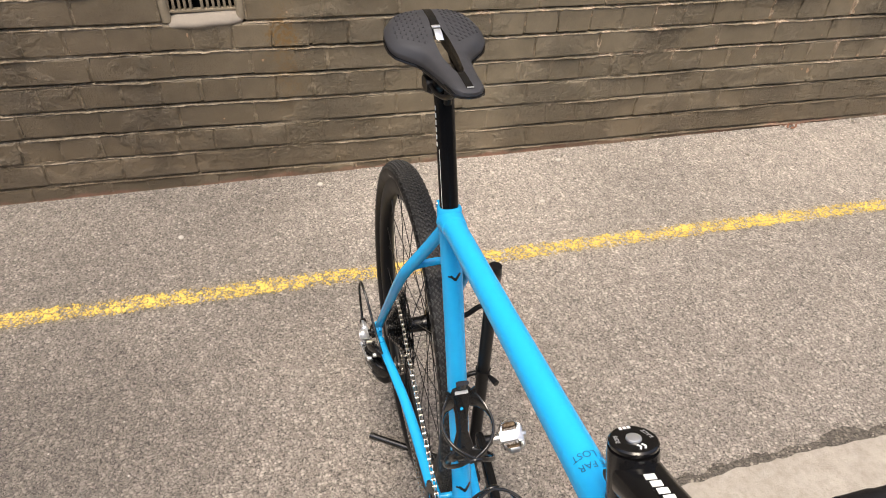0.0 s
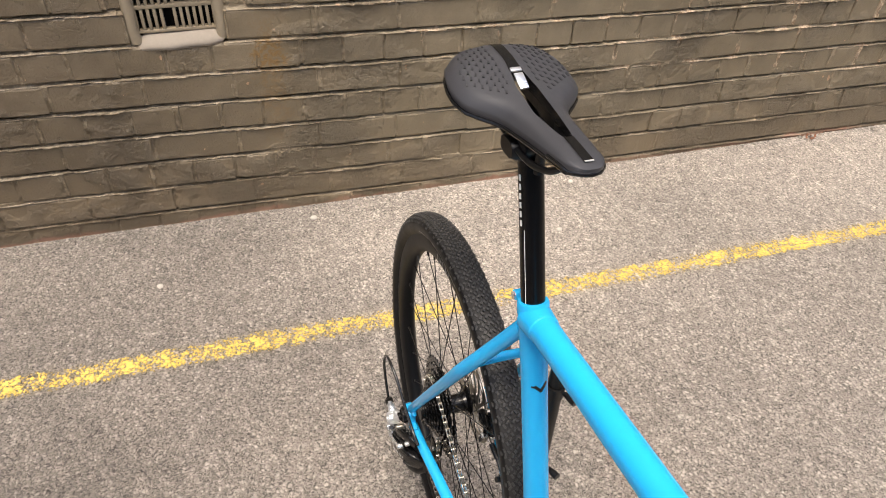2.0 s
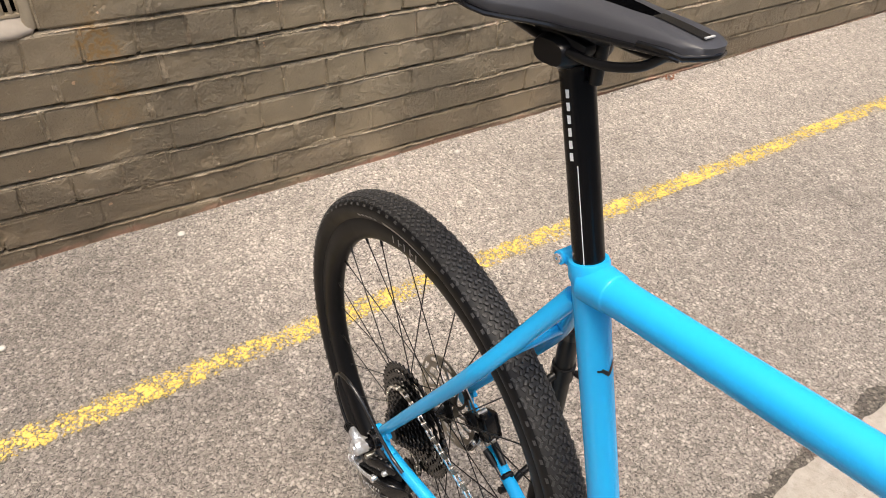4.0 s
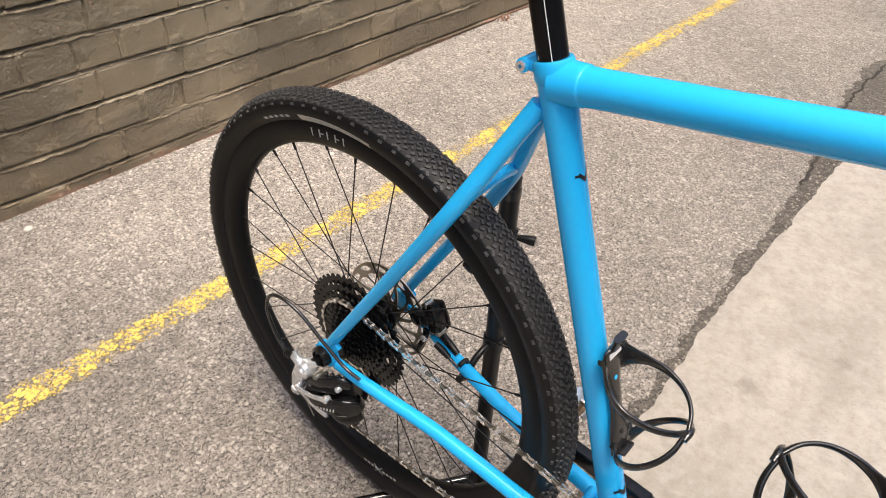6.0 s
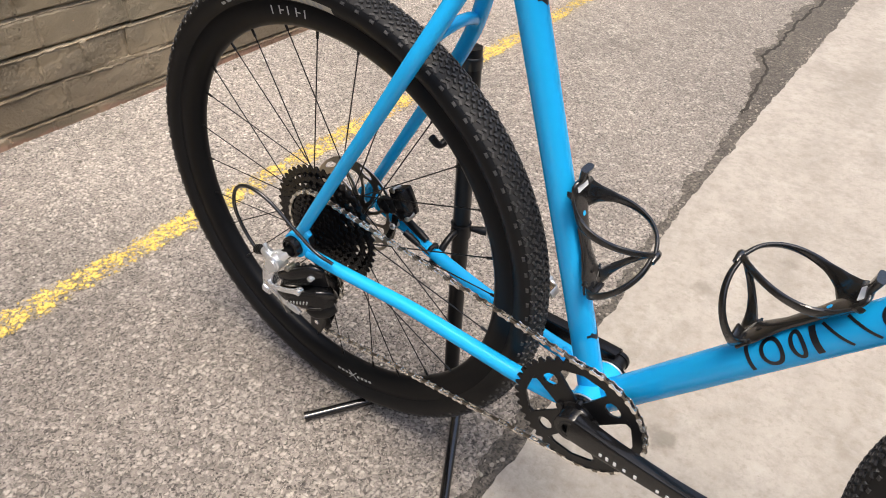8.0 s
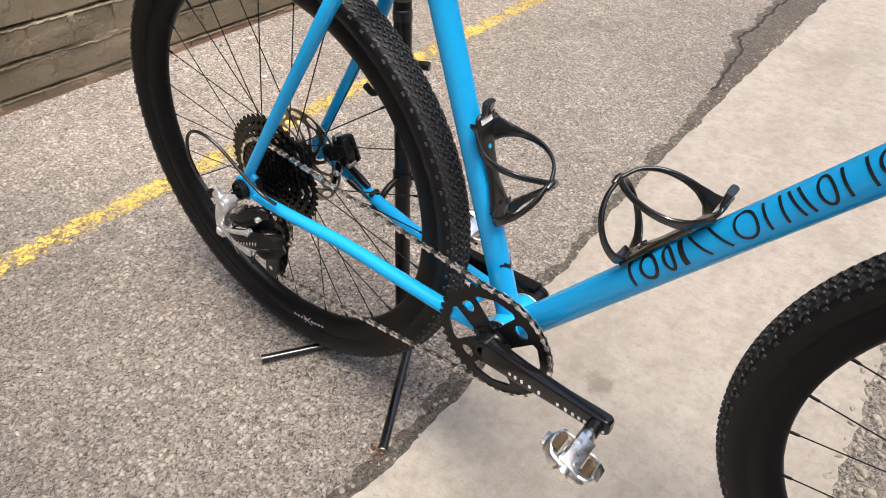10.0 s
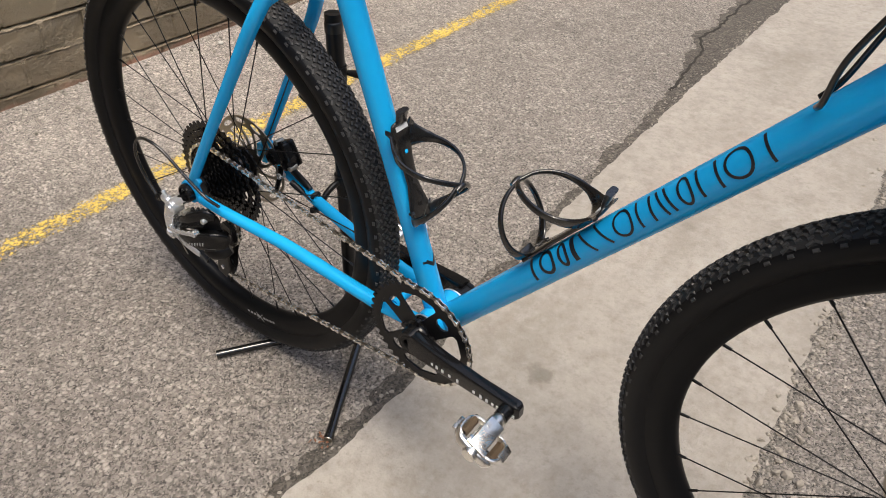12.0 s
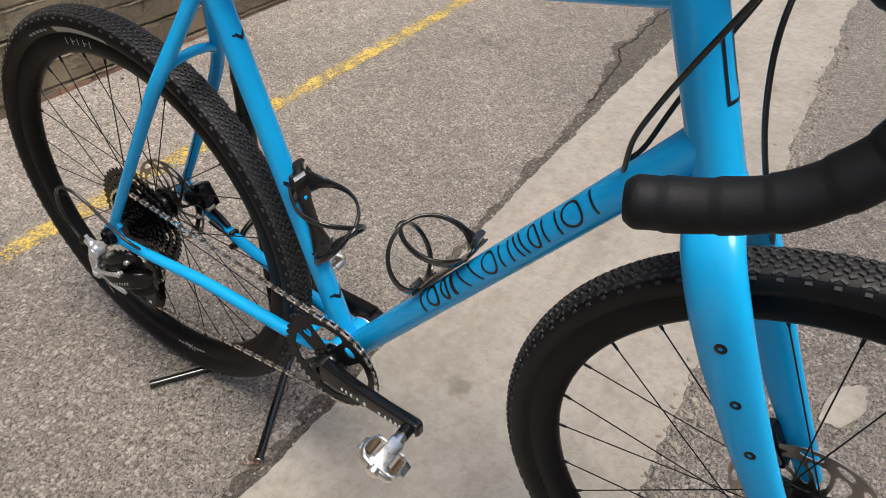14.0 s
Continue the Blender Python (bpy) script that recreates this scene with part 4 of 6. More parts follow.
def wheel(name, c, label, flange_r, flange_l, turn, label_at, panel):
    w = part(name, disc(c, 0, 0.0085, -0.055, 0.055, 20), M["black_satin"], bike, label)
    # tyre
    half = [(0.3150, 0.0150), (0.3172, 0.0168), (0.3215, 0.0205), (0.3265, 0.0230), (0.3330, 0.0240), (0.3395, 0.0226), (0.3450, 0.0184), (0.3480, 0.0123), (0.3494, 0.0060)]
    profile = [(r, -y) for r, y in half] + [(0.3498, 0.0)] + [(r, y) for r, y in half[::-1]]
    part("tyre", lathe(profile, c, 120), M["rubber"], w, "black knobbly gravel tyre")
    part("tread_band", lathe([(0.3428, -0.0208), (0.3453, -0.0185), (0.3484, -0.0123), (0.3498, -0.0060), (0.3502, 0.0), (0.3498, 0.0060), (0.3484, 0.0123), (0.3453, 0.0185), (0.3428, 0.0208)], c, 120, closed=False), M["tread_base"], w, "tread rubber with painted shade between the blocks")
    # tread blocks
    bm = bmesh.new()
    r2 = random.Random(3)

    def knob(a, y, r, lx, ly, h, twist):
        radial = Vector((math.cos(a), 0, math.sin(a)))
        lean = min(1.15, abs(y) / 0.0232) ** 2 * 0.95
        out = (radial * math.cos(lean) + Vector((0, math.copysign(math.sin(lean), y), 0))).normalized()
        fwd = Vector((-math.sin(a), 0, math.cos(a)))
        side = out.cross(fwd)
        f2 = fwd * math.cos(twist) + side * math.sin(twist)
        s2 = side * math.cos(twist) - fwd * math.sin(twist)
        o = Vector(c) + radial * r + Vector((0, y, 0))
        base = [o + f2 * i * lx + s2 * j * ly for i, j in ((-1, -1), (1, -1), (1, 1), (-1, 1))]
        tip = [o + out * h * 1.05 + f2 * i * lx * 0.78 + s2 * j * ly * 0.78 for i, j in ((-1, -1), (1, -1), (1, 1), (-1, 1))]
        v = [bm.verts.new(p) for p in base + tip]
        for q in ((4, 5, 6, 7), (0, 1, 5, 4), (1, 2, 6, 5), (2, 3, 7, 6), (3, 0, 4, 7)):
            bm.faces.new([v[k] for k in q])

    rows = 196
    for k in range(rows):
        a = 2 * math.pi * k / rows
        b = a + math.pi / rows
        for s in (-1, 1):
            knob(a, s * 0.0024, 0.3494, 0.0034, 0.0018, 0.0030, s * 0.6)
            knob(b, s * 0.0066, 0.3488, 0.0032, 0.0018, 0.0031, -s * 0.5)
            knob(a, s * 0.0103, 0.3478, 0.0031, 0.0017, 0.0030, s * 0.5)
            knob(b, s * 0.0142, 0.3460, 0.0032, 0.0017, 0.0029, -s * 0.45)
            if k % 2 == 0:
                knob(a, s * 0.0179, 0.3432, 0.0040, 0.0017, 0.0027, s * 0.5)
                knob(a + 0.0195, s * 0.0182, 0.3432, 0.0040, 0.0017, 0.0027, -s * 0.5)
                knob(a + 0.009, s * 0.0216, 0.3385, 0.0034, 0.0019, 0.0020, 0)
    tagged(part("tread", bm, M["tread"], w, "fine dusty chevron tread blocks", False), kind="stuff")
    # rim
    half = [(0.3165, 0.0154), (0.3105, 0.0164), (0.2985, 0.0158), (0.2885, 0.0120), (0.2828, 0.0070)]
    profile = [(r, -y) for r, y in half] + [(0.2812, 0.0)] + [(r, y) for r, y in half[::-1]] + [(0.312, 0.012), (0.312, -0.012)]
    part("rim", lathe(profile, c, 120), M["rim"], w, "deep matt black rim")
    # hub shell and flanges
    part("hub", lathe([(0.0, flange_r), (0.0125, flange_r), (0.0285, flange_r + 0.001), (0.0285, flange_r + 0.004), (0.019, flange_r + 0.008), (0.0165, flange_r + 0.016), (0.0165, flange_l - 0.016), (0.019, flange_l - 0.008), (0.0285, flange_l - 0.004), (0.0285, flange_l - 0.001), (0.0125, flange_l), (0.0, flange_l)], c, 40, closed=False), M["black_gloss"], w, "gloss black hub")
    # spokes and nipples
    me_s = {}
    for k in range(28):
        at = 360 / 28 * k + turn
        y = (flange_r + 0.0025) if k % 2 else (flange_l - 0.0025)
        sweep = 62 if (k // 2) % 2 else -62
        p, q = spot(c, 0.0262, at + sweep, y), spot(c, 0.285, at, math.copysign(0.002, y))
        length = (q - p).length
        key = round(length, 4)
        if key not in me_s:
            b2 = loft(bmesh.new(), [(0, 0, 0), (0, 0, length - 0.014), (0, 0, length - 0.0135), (0, 0, length + 0.004)], [0.00092, 0.00092, 0.0019, 0.0021], [0.00092, 0.00092, 0.0019, 0.0021], 6)
            me_s[key] = mesh_of("spoke", b2, M["spoke"])
        ob = new("spoke", me_s[key])
        ob.parent = w
        ob.matrix_local = Matrix.Translation(p) @ (q - p).to_track_quat("Z", "Y").to_matrix().to_4x4()
    # brake disc
    shape = window_shape([(0.026, 0), (0.0262, 5), (0.034, 10.5), (0.056, 12.3), (0.0605, 9), (0.0625, 0), (0.0658, 0), (0.0672, 7), (0.0705, 10), (0.0742, 7), (0.0756, 0)])
    rot = windowed(c, [0.012, 0.020, 0.026, 0.0262, 0.029, 0.034, 0.045, 0.056, 0.0605, 0.0625, 0.064, 0.0658, 0.0672, 0.0705, 0.0742, 0.0756, 0.0775, 0.0795], 12, shape, flange_l + 0.0095, 0.0018, 5, twist=700.0)
    part("brake_disc", rot, M["steel"], w, "drilled steel brake disc")
    # markings on tyre and rim
    for s, y in ((-1, 0), (1, 0)):
        a0, a1 = label_at
        if s > 0:
            a0, a1 = a0 + 40, a1 + 40
        part("tyre_panel", lathe([(0.3176, s * 0.0175), (0.3215, s * 0.0210), (0.3268, s * 0.0236)], c, 24, closed=False, a0=a0, a1=a1), panel, w, "panel with worn lettering")
        b3 = bmesh.new()
        for k in range(9):
            m0 = a1 + (a0 - a1) * (0.12 + k * 0.085)
            lathe([(0.3188, s * 0.0188), (0.3215, s * 0.0213), (0.3252, s * 0.0232)], c, 2, b3, False, m0, m0 + (0.75 if k % 3 else 1.1) * (1 if a0 > a1 else -1))
        tagged(part("panel_lettering", b3, M["grey"], w, "worn grey lettering", False), kind="stuff")
        b3 = bmesh.new()
        for k in range(5):
            m0 = a0 - 2.0 - k * 2.7
            lathe([(0.2985, s * 0.0163), (0.3090, s * 0.01655)], c, 2, b3, False, m0, m0 - 0.45)
            if k % 2:
                lathe([(0.3030, s * 0.0164), (0.3046, s * 0.0165)], c, 3, b3, False, m0, m0 - 1.6)
        for k in range(9):
            m0 = -88.2 + k * 1.65
            if k != 4:
                lathe([(0.2985, s * 0.0163), (0.3030, s * 0.0165)], c, 2, b3, False, m0, m0 + 1.05)
        for e in (-1, 1):
            p0, p1 = spot(c, 0.2925, -81.6 - e * 1.7, s * 0.0166), spot(c, 0.3095, -81.6 + e * 1.7, s * 0.0168)
            bar_between(p0, p1, 0.0014, 0.0004, b3)
        tagged(part("rim_lettering", b3, M["grey"], w, "small pale rim lettering", False), kind="stuff")
        b3 = bmesh.new()
        for k in range(5):
            m0 = a0 + 3.5 + k * 2.2
            lathe([(0.3215, s * 0.0209), (0.3250, s * 0.0230)], c, 3, b3, False, m0, m0 + 1.4)
        tagged(part("tyre_lettering", b3, M["grey"], w, "small grey tyre marks", False), kind="stuff")
    return w


rear = wheel("rear_wheel", AXLE, "rear wheel with black rim and knobbly tyre", -0.020, 0.036, 2.0, (106.0, 84.0), M["tan"])
front = wheel("front_wheel", FRONT, "front wheel with black rim and knobbly tyre", -0.034, 0.030, 8.0, (66.0, 50.0), M["tread"])
# the rear wheel sits a little askew between the stays
rear.matrix_local = Matrix.Translation(AXLE + Vector((-0.002, 0, -0.002))) @ Euler((-0.0175, 0, 0.010)).to_matrix().to_4x4() @ Matrix.Translation(-AXLE)
SIZES = [(11, -0.0545), (13, -0.0508), (15, -0.0471), (17, -0.0434), (19, -0.0397), (22, -0.0360), (25, -0.0323), (29, -0.0286), (34, -0.0249), (40, -0.0212), (46, -0.0175)]
for teeth, y in SIZES:
    r = teeth * 0.0127 / (2 * math.pi)
    edge = r - 0.0034
    rings, pairs = [0.0135, edge - 0.0015, edge], [(0, 0), (1, 0)]
    if edge > 0.030:
        rings, pairs = [0.0135], [(0.0, 0.0)]
        spans = [(0.0185, edge - 0.0075)] if edge < 0.050 else [(0.0185, (edge + 0.009) / 2 - 0.0022), ((edge + 0.009) / 2 + 0.0022, edge - 0.0075)]
        for a, b in spans:
            m = (a + b) / 2
            rings += [a, a + (b - a) * 0.12, m, b - (b - a) * 0.12, b]
            pairs += [(a, 0), (a + (b - a) * 0.12, 9), (m, 12), (b - (b - a) * 0.12, 13), (b, 0)]
        rings += [edge - 0.003, edge]
    bm = windowed(AXLE, rings, 8, window_shape(pairs), y - 0.0009, 0.0018, max(4, round(teeth / 2)), twist=500.0, tip=0.0046, turn=teeth * 7.0)
    part("sprocket", bm, M["sprocket"], rear, "black steel sprocket", angle=30)
part("freehub", disc(AXLE, 0, 0.0165, -0.058, -0.016, 24), M["black_satin"], rear)
part("axle_bolt", lathe([(0.0, -0.0800), (0.0055, -0.0800), (0.0060, -0.0880), (0.0115, -0.0885), (0.0150, -0.0870), (0.0156, -0.0765), (0.0, -0.0765)], AXLE, 28, closed=False), M["black_gloss"], rear, "black axle bolt")

# ---------------------------------------------------------------- crankset
RING_Y = -0.0470
crankset = part("crankset", disc(BB, 0, 0.012, -0.066, 0.066, 24), M["black_satin"], bike, "black crankset with a single chainring")
big = window_shape([(0.0265, 0), (0.0267, 9.0), (0.034, 17), (0.045, 22.5), (0.058, 26.5), (0.0655, 27.5), (0.0700, 22.0), (0.0712, 0)])
oval = window_shape([(0.048, 0), (0.0482, 4.5), (0.052, 9.0), (0.057, 10.5), (0.0625, 9.0), (0.0655, 4.0), (0.0657, 0)])
bm = windowed(BB, [0.012, 0.022, 0.0265, 0.0267, 0.030, 0.034, 0.0405, 0.045, 0.048, 0.0482, 0.050, 0.052, 0.054, 0.057, 0.058, 0.060, 0.0625, 0.0645, 0.0655, 0.0657, 0.068, 0.0700, 0.0712, 0.0755, 0.0815], 8, lambda r, k: oval(r) if k % 2 else big(r), RING_Y - 0.0015, 0.003, 21, tip=0.0057, turn=4.0)
part("chainring", bm, M["black_satin"], crankset, "black toothed chainring", angle=30)
for s in (-1, 1):
    cup = part("bearing_cup", lathe([(0.012, s * 0.034), (0.0228, s * 0.034), (0.0228, s * 0.0395), (0.0205, s * 0.0415), (0.0170, s * 0.0418), (0.0170, s * 0.0432), (0.012, s * 0.0432)], BB, 40), M["black_gloss"], crankset, "black bearing cup")
    # thin silver ring added as the highlight on the blue shell
    part("shell_face", lathe([(0.0226, s * 0.0318), (0.0234, s * 0.0318), (0.0236, s * 0.0340), (0.0226, s * 0.0342)], BB, 40), M["silver"], crankset, "silver ring put in as the highlight at the shell face")
    for k in range(12):
        notch = bar_between(spot(BB, 0.0231, k * 30, s * 0.0350), spot(BB, 0.0231, k * 30, s * 0.0390), 0.0036, 0.0014, None, (math.cos(radians(k * 30)), 0, math.sin(radians(k * 30))), 0.0004)
        part("cup_rib", notch, M["black_satin"], cup)
    bm = bmesh.new()
    for k in range(5):
        p = spot(BB, 0.0245, k * 72 + 20, RING_Y - 0.001)
        disc(p, 0, 0.0045, -0.005, 0.002, 10, bm)
    if s < 0:
        part("ring_bolt_set", bm, M["black_satin"], crankset, "black ring bolts")
part("spider_hub", lathe([(0.012, -0.0435), (0.0225, -0.0440), (0.0245, -0.0452), (0.0245, -0.0492), (0.0210, -0.0505), (0.0195, -0.0530), (0.0195, -0.0690), (0.0180, -0.0712), (0.012, -0.0712)], BB, 40), M["black_gloss"], crankset, "gloss black spider hub")
ARM_R = [(0.437, -0.0620, 0.313), (0.462, -0.0655, 0.3150), (0.500, -0.0705, 0.3180), (0.560, -0.0755, 0.3215), (0.598, -0.0780, 0.3240), (0.615, -0.0785, 0.3250), (0.6205, -0.0786, 0.3253)]
ARM_L = [(0.437, 0.0620, 0.313), (0.412, 0.0655, 0.311), (0.374, 0.0705, 0.308), (0.314, 0.0755, 0.3045), (0.276, 0.0780, 0.302), (0.259, 0.0785, 0.301), (0.2535, 0.0786, 0.3007)]
for points, s in ((ARM_R, -1), (ARM_L, 1)):
    line2 = glide(points, 4)
    n2 = len(line2)
    a = spread([0.0190, 0.0176, 0.0150, 0.0128, 0.0122, 0.0116, 0.0080], n2)
    b = spread([0.0095, 0.0095, 0.0085, 0.0080, 0.0085, 0.0080, 0.0050], n2)
    if s < 0:
        face = [p + Vector((0, -q - 0.0012, 0)) for p, q in zip(line2, b)]
    arm = part("crank_arm", loft(bmesh.new(), line2, a, b, 24, (0, 0, 1), 7.0), M["black_gloss"], crankset, "gloss black crank arm", angle=24)
    part("crank_bolt", lathe([(0.0, s * 0.0665), (0.0085, s * 0.0665), (0.0085, s * 0.0715), (0.0125, s * 0.0718), (0.0140, s * 0.069), (0.0140, s * 0.064), (0.0, s * 0.064)], BB, 24, closed=False), M["black_satin"], crankset, "black crank bolt")
    e = Vector(points[-3]) + Vector((0.006 * -s, 0, 0))
    # pedal
    ped = part("pedal", tube([e + Vector((0, s * 0.004, 0)), e + Vector((0, s * 0.026, 0)), e + Vector((0, s * 0.028, 0)), e + Vector((0, s * 0.050, 0)), e + Vector((0, s * 0.087, 0)), e + Vector((0, s * 0.091, 0))], [0.0065, 0.0080, 0.0098, 0.0105, 0.0098, 0.006], 20, 3), M["pedal"], crankset, "worn silver clipless pedal")
    part("spindle_seal", tube([e + Vector((0, s * 0.006, 0)), e + Vector((0, s * 0.022, 0))], [0.0100, 0.0096], 18, 2), M["black_gloss"], crankset, "black spindle collar")
    tilt = Matrix.Translation(e + Vector((0, s * 0.061, 0))) @ Euler((0, radians(26), 0)).to_matrix().to_4x4()
    for up in (-1, 1):
        bm = block((0.0215, 0.046, 0.0046), tilt @ Matrix.Translation((0, -s * 0.002, up * 0.0098)), None, 0.0016)
        block((0.0290, 0.0110, 0.0040), tilt @ Matrix.Translation((0, s * 0.0165, up * 0.0096)), bm, 0.0015)
        for bx, by in ((-0.006, 0.013), (0.006, -0.013)):
            m = tilt @ Matrix.Translation((bx, by, up * 0.0122))
            bmesh.ops.create_cone(bm, cap_ends=True, segments=12, radius1=0.0032, radius2=0.0030, depth=0.0016, matrix=m)
        part("pedal_plate", bm, M["pedal"], crankset, "silver cleat plate")
    bm = loft(bmesh.new(), [tilt @ Vector((x, s * y, 0)) for x, y in ((-0.024, 0.017), (-0.020, 0.0205), (0, 0.022), (0.020, 0.0205), (0.024, 0.017))], [0.0055, 0.0075, 0.0085, 0.0075, 0.0055], [0.004, 0.0045, 0.005, 0.0045, 0.004], 14, tilt.to_3x3() @ Vector((0, 0, 1)), 3.0)
    part("pedal_end", bm, M["pedal"], crankset, "rounded silver pedal end")
    for x in (-1, 1):
        pts = glide([tilt @ Vector((x * px, s * py, x * pz)) for px, py, pz in ((0.012, 0.017, 0.001), (0.021, 0.017, 0.002), (0.027, 0.012, 0.004), (0.0285, 0.002, 0.005), (0.027, -0.008, 0.004), (0.020, -0.015, 0.002), (0.010, -0.017, 0))], 4)
        part("pedal_jaw", loft(bmesh.new(), pts, spread([0.0060, 0.0078, 0.0092, 0.0100, 0.0088, 0.0066, 0.0050], len(pts)), spread([0.0026, 0.0026, 0.0026, 0.0030, 0.0026, 0.0024, 0.0024], len(pts)), 12, tilt.to_3x3() @ Vector((0, 0, 1)), 2.8), M["pedal"], crankset, "silver pedal jaw")
        part("pedal_claw", block((0.011, 0.020, 0.0035), tilt @ Matrix.Translation((x * 0.029, 0, x * 0.0125)) @ Euler((0, radians(x * 24), 0)).to_matrix().to_4x4(), None, 0.0012), M["pedal"], crankset, "silver cleat claw")
        coil = [tilt @ Vector((x * 0.0215 + 0.0048 * math.cos(k * 0.9), -0.012 + 0.024 * k / 60, 0.0048 * math.sin(k * 0.9))) for k in range(61)]
        part("pedal_spring", tube(coil, 0.0014, 5, 1), M["spring"], crankset, "rusty pedal spring")
        part("spring_pin", tube([tilt @ Vector((x * 0.0215, -0.017, 0)), tilt @ Vector((x * 0.0215, 0.017, 0))], [0.0034, 0.0034], 10, 2), M["black_satin"], crankset)
# pale bars on the arm's outer face
bm = bmesh.new()
for k in range(16):
    if k == 5:
        continue
    f = (0.26 + k * 0.036) * (len(face) - 1)
    i = int(f)
    p = face[i].lerp(face[i + 1], f - i) + Vector((0, 0, -0.0042))
    t = (face[i + 1] - face[i]).normalized()
    bar_between(p, p + t * 0.0036, 0.0054 if k % 3 else 0.0040, 0.0006, bm)
tagged(part("arm_lettering", bm, M["white"], crankset, "pale outlined lettering bars", False), kind="stuff")

# ---------------------------------------------------------------- chain
CHAIN_SPROCKET = 29 * 0.0127 / (2 * math.pi)
PUL1, PUL2 = Vector((0.014, 0, 0.2640)), Vector((-0.012, 0, 0.1780))


def arc(c, r, a0, a1, y, n=24):
    return [spot(Vector((c[0], 0, c[2])), r, a0 + (a1 - a0) * k / n, y) for k in range(n + 1)]


loop = []
loop += arc(BB, 0.0850, 97, -98, RING_Y, 60)
loop += arc(PUL2, 0.0225, 272, 140, -0.031, 16)
loop += arc(PUL1, 0.0225, -38, 20, -0.030, 12)[::1]
loop += arc(AXLE, CHAIN_SPROCKET, -62, -62 - 200, -0.0295, 48)
loop.append(loop[0].copy())
dense = []
for p, q in zip(loop, loop[1:]):
    k = max(1, int((q - p).length / 0.002))
    dense += [p.lerp(q, i / k) for i in range(k)]
dense.append(loop[-1])
dist = [0.0]
for p, q in zip(dense, dense[1:]):
    dist.append(dist[-1] + (q - p).length)
links = int(dist[-1] / 0.0127 / 2) * 2
pitch_len = dist[-1] / links


def along_chain(s):
    s %= dist[-1]
    i = int(np.searchsorted(dist, s, side="right")) - 1
    i = min(i, len(dense) - 2)
    return dense[i].lerp(dense[i + 1], (s - dist[i]) / max(1e-9, dist[i + 1] - dist[i]))


def link_mesh(half, name, material):
    bm = bmesh.new()
    for s in (-1, 1):
        outline = []
        for e in (-1, 1):
            for k in range(6):
                w = radians(-90 + 36 * k) if e > 0 else radians(90 + 36 * k)
                outline.append((e * 0.0063 + 0.0031 * math.cos(w), 0.0031 * math.sin(w)))
            outline.append((0.0, e * 0.0015))
        lo = [bm.verts.new((x, s * half - 0.0006, z)) for x, z in outline]
        hi = [bm.verts.new((x, s * half + 0.0006, z)) for x, z in outline]
        bm.faces.new(lo), bm.faces.new(hi[::-1])
        for k in range(len(lo)):
            bm.faces.new((lo[k], lo[(k + 1) % len(lo)], hi[(k + 1) % len(lo)], hi[k]))
    disc((0.0063, 0, 0), 0, 0.0026, -half + 0.0006, half - 0.0006, 8, bm)
    disc((0.0063, 0, 0), 0, 0.0016, -half - 0.0008, half + 0.0008, 8, bm)
    return mesh_of(name, bm, material, True, 30)


outer_link, inner_link = link_mesh(0.0026, "outer_link", M["chainplate"]), link_mesh(0.0015, "inner_link", M["inner_plate"])
chain = None
for k in range(links):
    p, q = along_chain(k * pitch_len), along_chain((k + 1) * pitch_len)
    x = (q - p).normalized()
    y = Vector((0, 1, 0))
    y = (y - x * x.dot(y)).normalized()
    m = Matrix((x, y, x.cross(y))).transposed().to_4x4()
    m.translation = (p + q) / 2
    ob = new("link" if chain else "chain", outer_link if k % 2 else inner_link)
    if chain is None:
        chain, first = ob, m.inverted()
        ob.parent = bike
        ob.matrix_local = m
        tagged(ob, "nickel-plated roller chain")
    else:
        ob.parent = chain
        ob.matrix_local = first @ m

# ---------------------------------------------------------------- rear derailleur
def skin(points, across, along, seg=16, ref=(0, 0, 1), power=2.6):
    pts = glide(points, 4)
    return loft(bmesh.new(), pts, spread(across, len(pts)), spread(along, len(pts)), seg, ref, power)


def pin(x, z, y0, y1, r, seg=18, bm=None):
    """A round-headed pin across the bicycle, its head at y0."""
    return lathe([(0.0, y0), (r * 0.62, y0), (r, y0 + 0.0014), (r, y1), (0.0, y1)], (x, 0, z), seg, bm, closed=False)


bm = skin([(0.000, -0.091, 0.362), (-0.009, -0.096, 0.355), (-0.021, -0.100, 0.342), (-0.031, -0.101, 0.322), (-0.037, -0.101, 0.302), (-0.041, -0.099, 0.284), (-0.043, -0.097, 0.274)], [0.0065, 0.0090, 0.0120, 0.0108, 0.0098, 0.0092, 0.0065], [0.005, 0.0075, 0.0095, 0.0095, 0.0085, 0.0075, 0.005], 20, (1, 0, 0.55), 3.6)
mech = part("rear_derailleur", bm, M["silver"], bike, "silver and black rear derailleur", angle=38)
part("mounting_boss", lathe([(0.0, -0.1145), (0.0060, -0.1145), (0.0062, -0.1125), (0.0095, -0.1130), (0.0118, -0.1110), (0.0122, -0.0930), (0.0, -0.0930)], (-0.014, 0, 0.347), 26, closed=False), M["silver"], mech, "rounded silver mounting boss")
part("hanger_bolt", pin(-0.004, 0.359, -0.0975, -0.080, 0.0080), M["black_gloss"], mech, "black hanger bolt")
cap = part("axle_cap", lathe([(0.0, -0.0865), (0.0052, -0.0865), (0.0058, -0.0885), (0.0095, -0.0890), (0.0112, -0.0875), (0.0118, -0.0915), (0.0142, -0.0905), (0.0146, -0.0790), (0.0, -0.0790)], (0.001, 0, 0.3685), 32, closed=False), M["black_gloss"], bike, "round black axle cap")
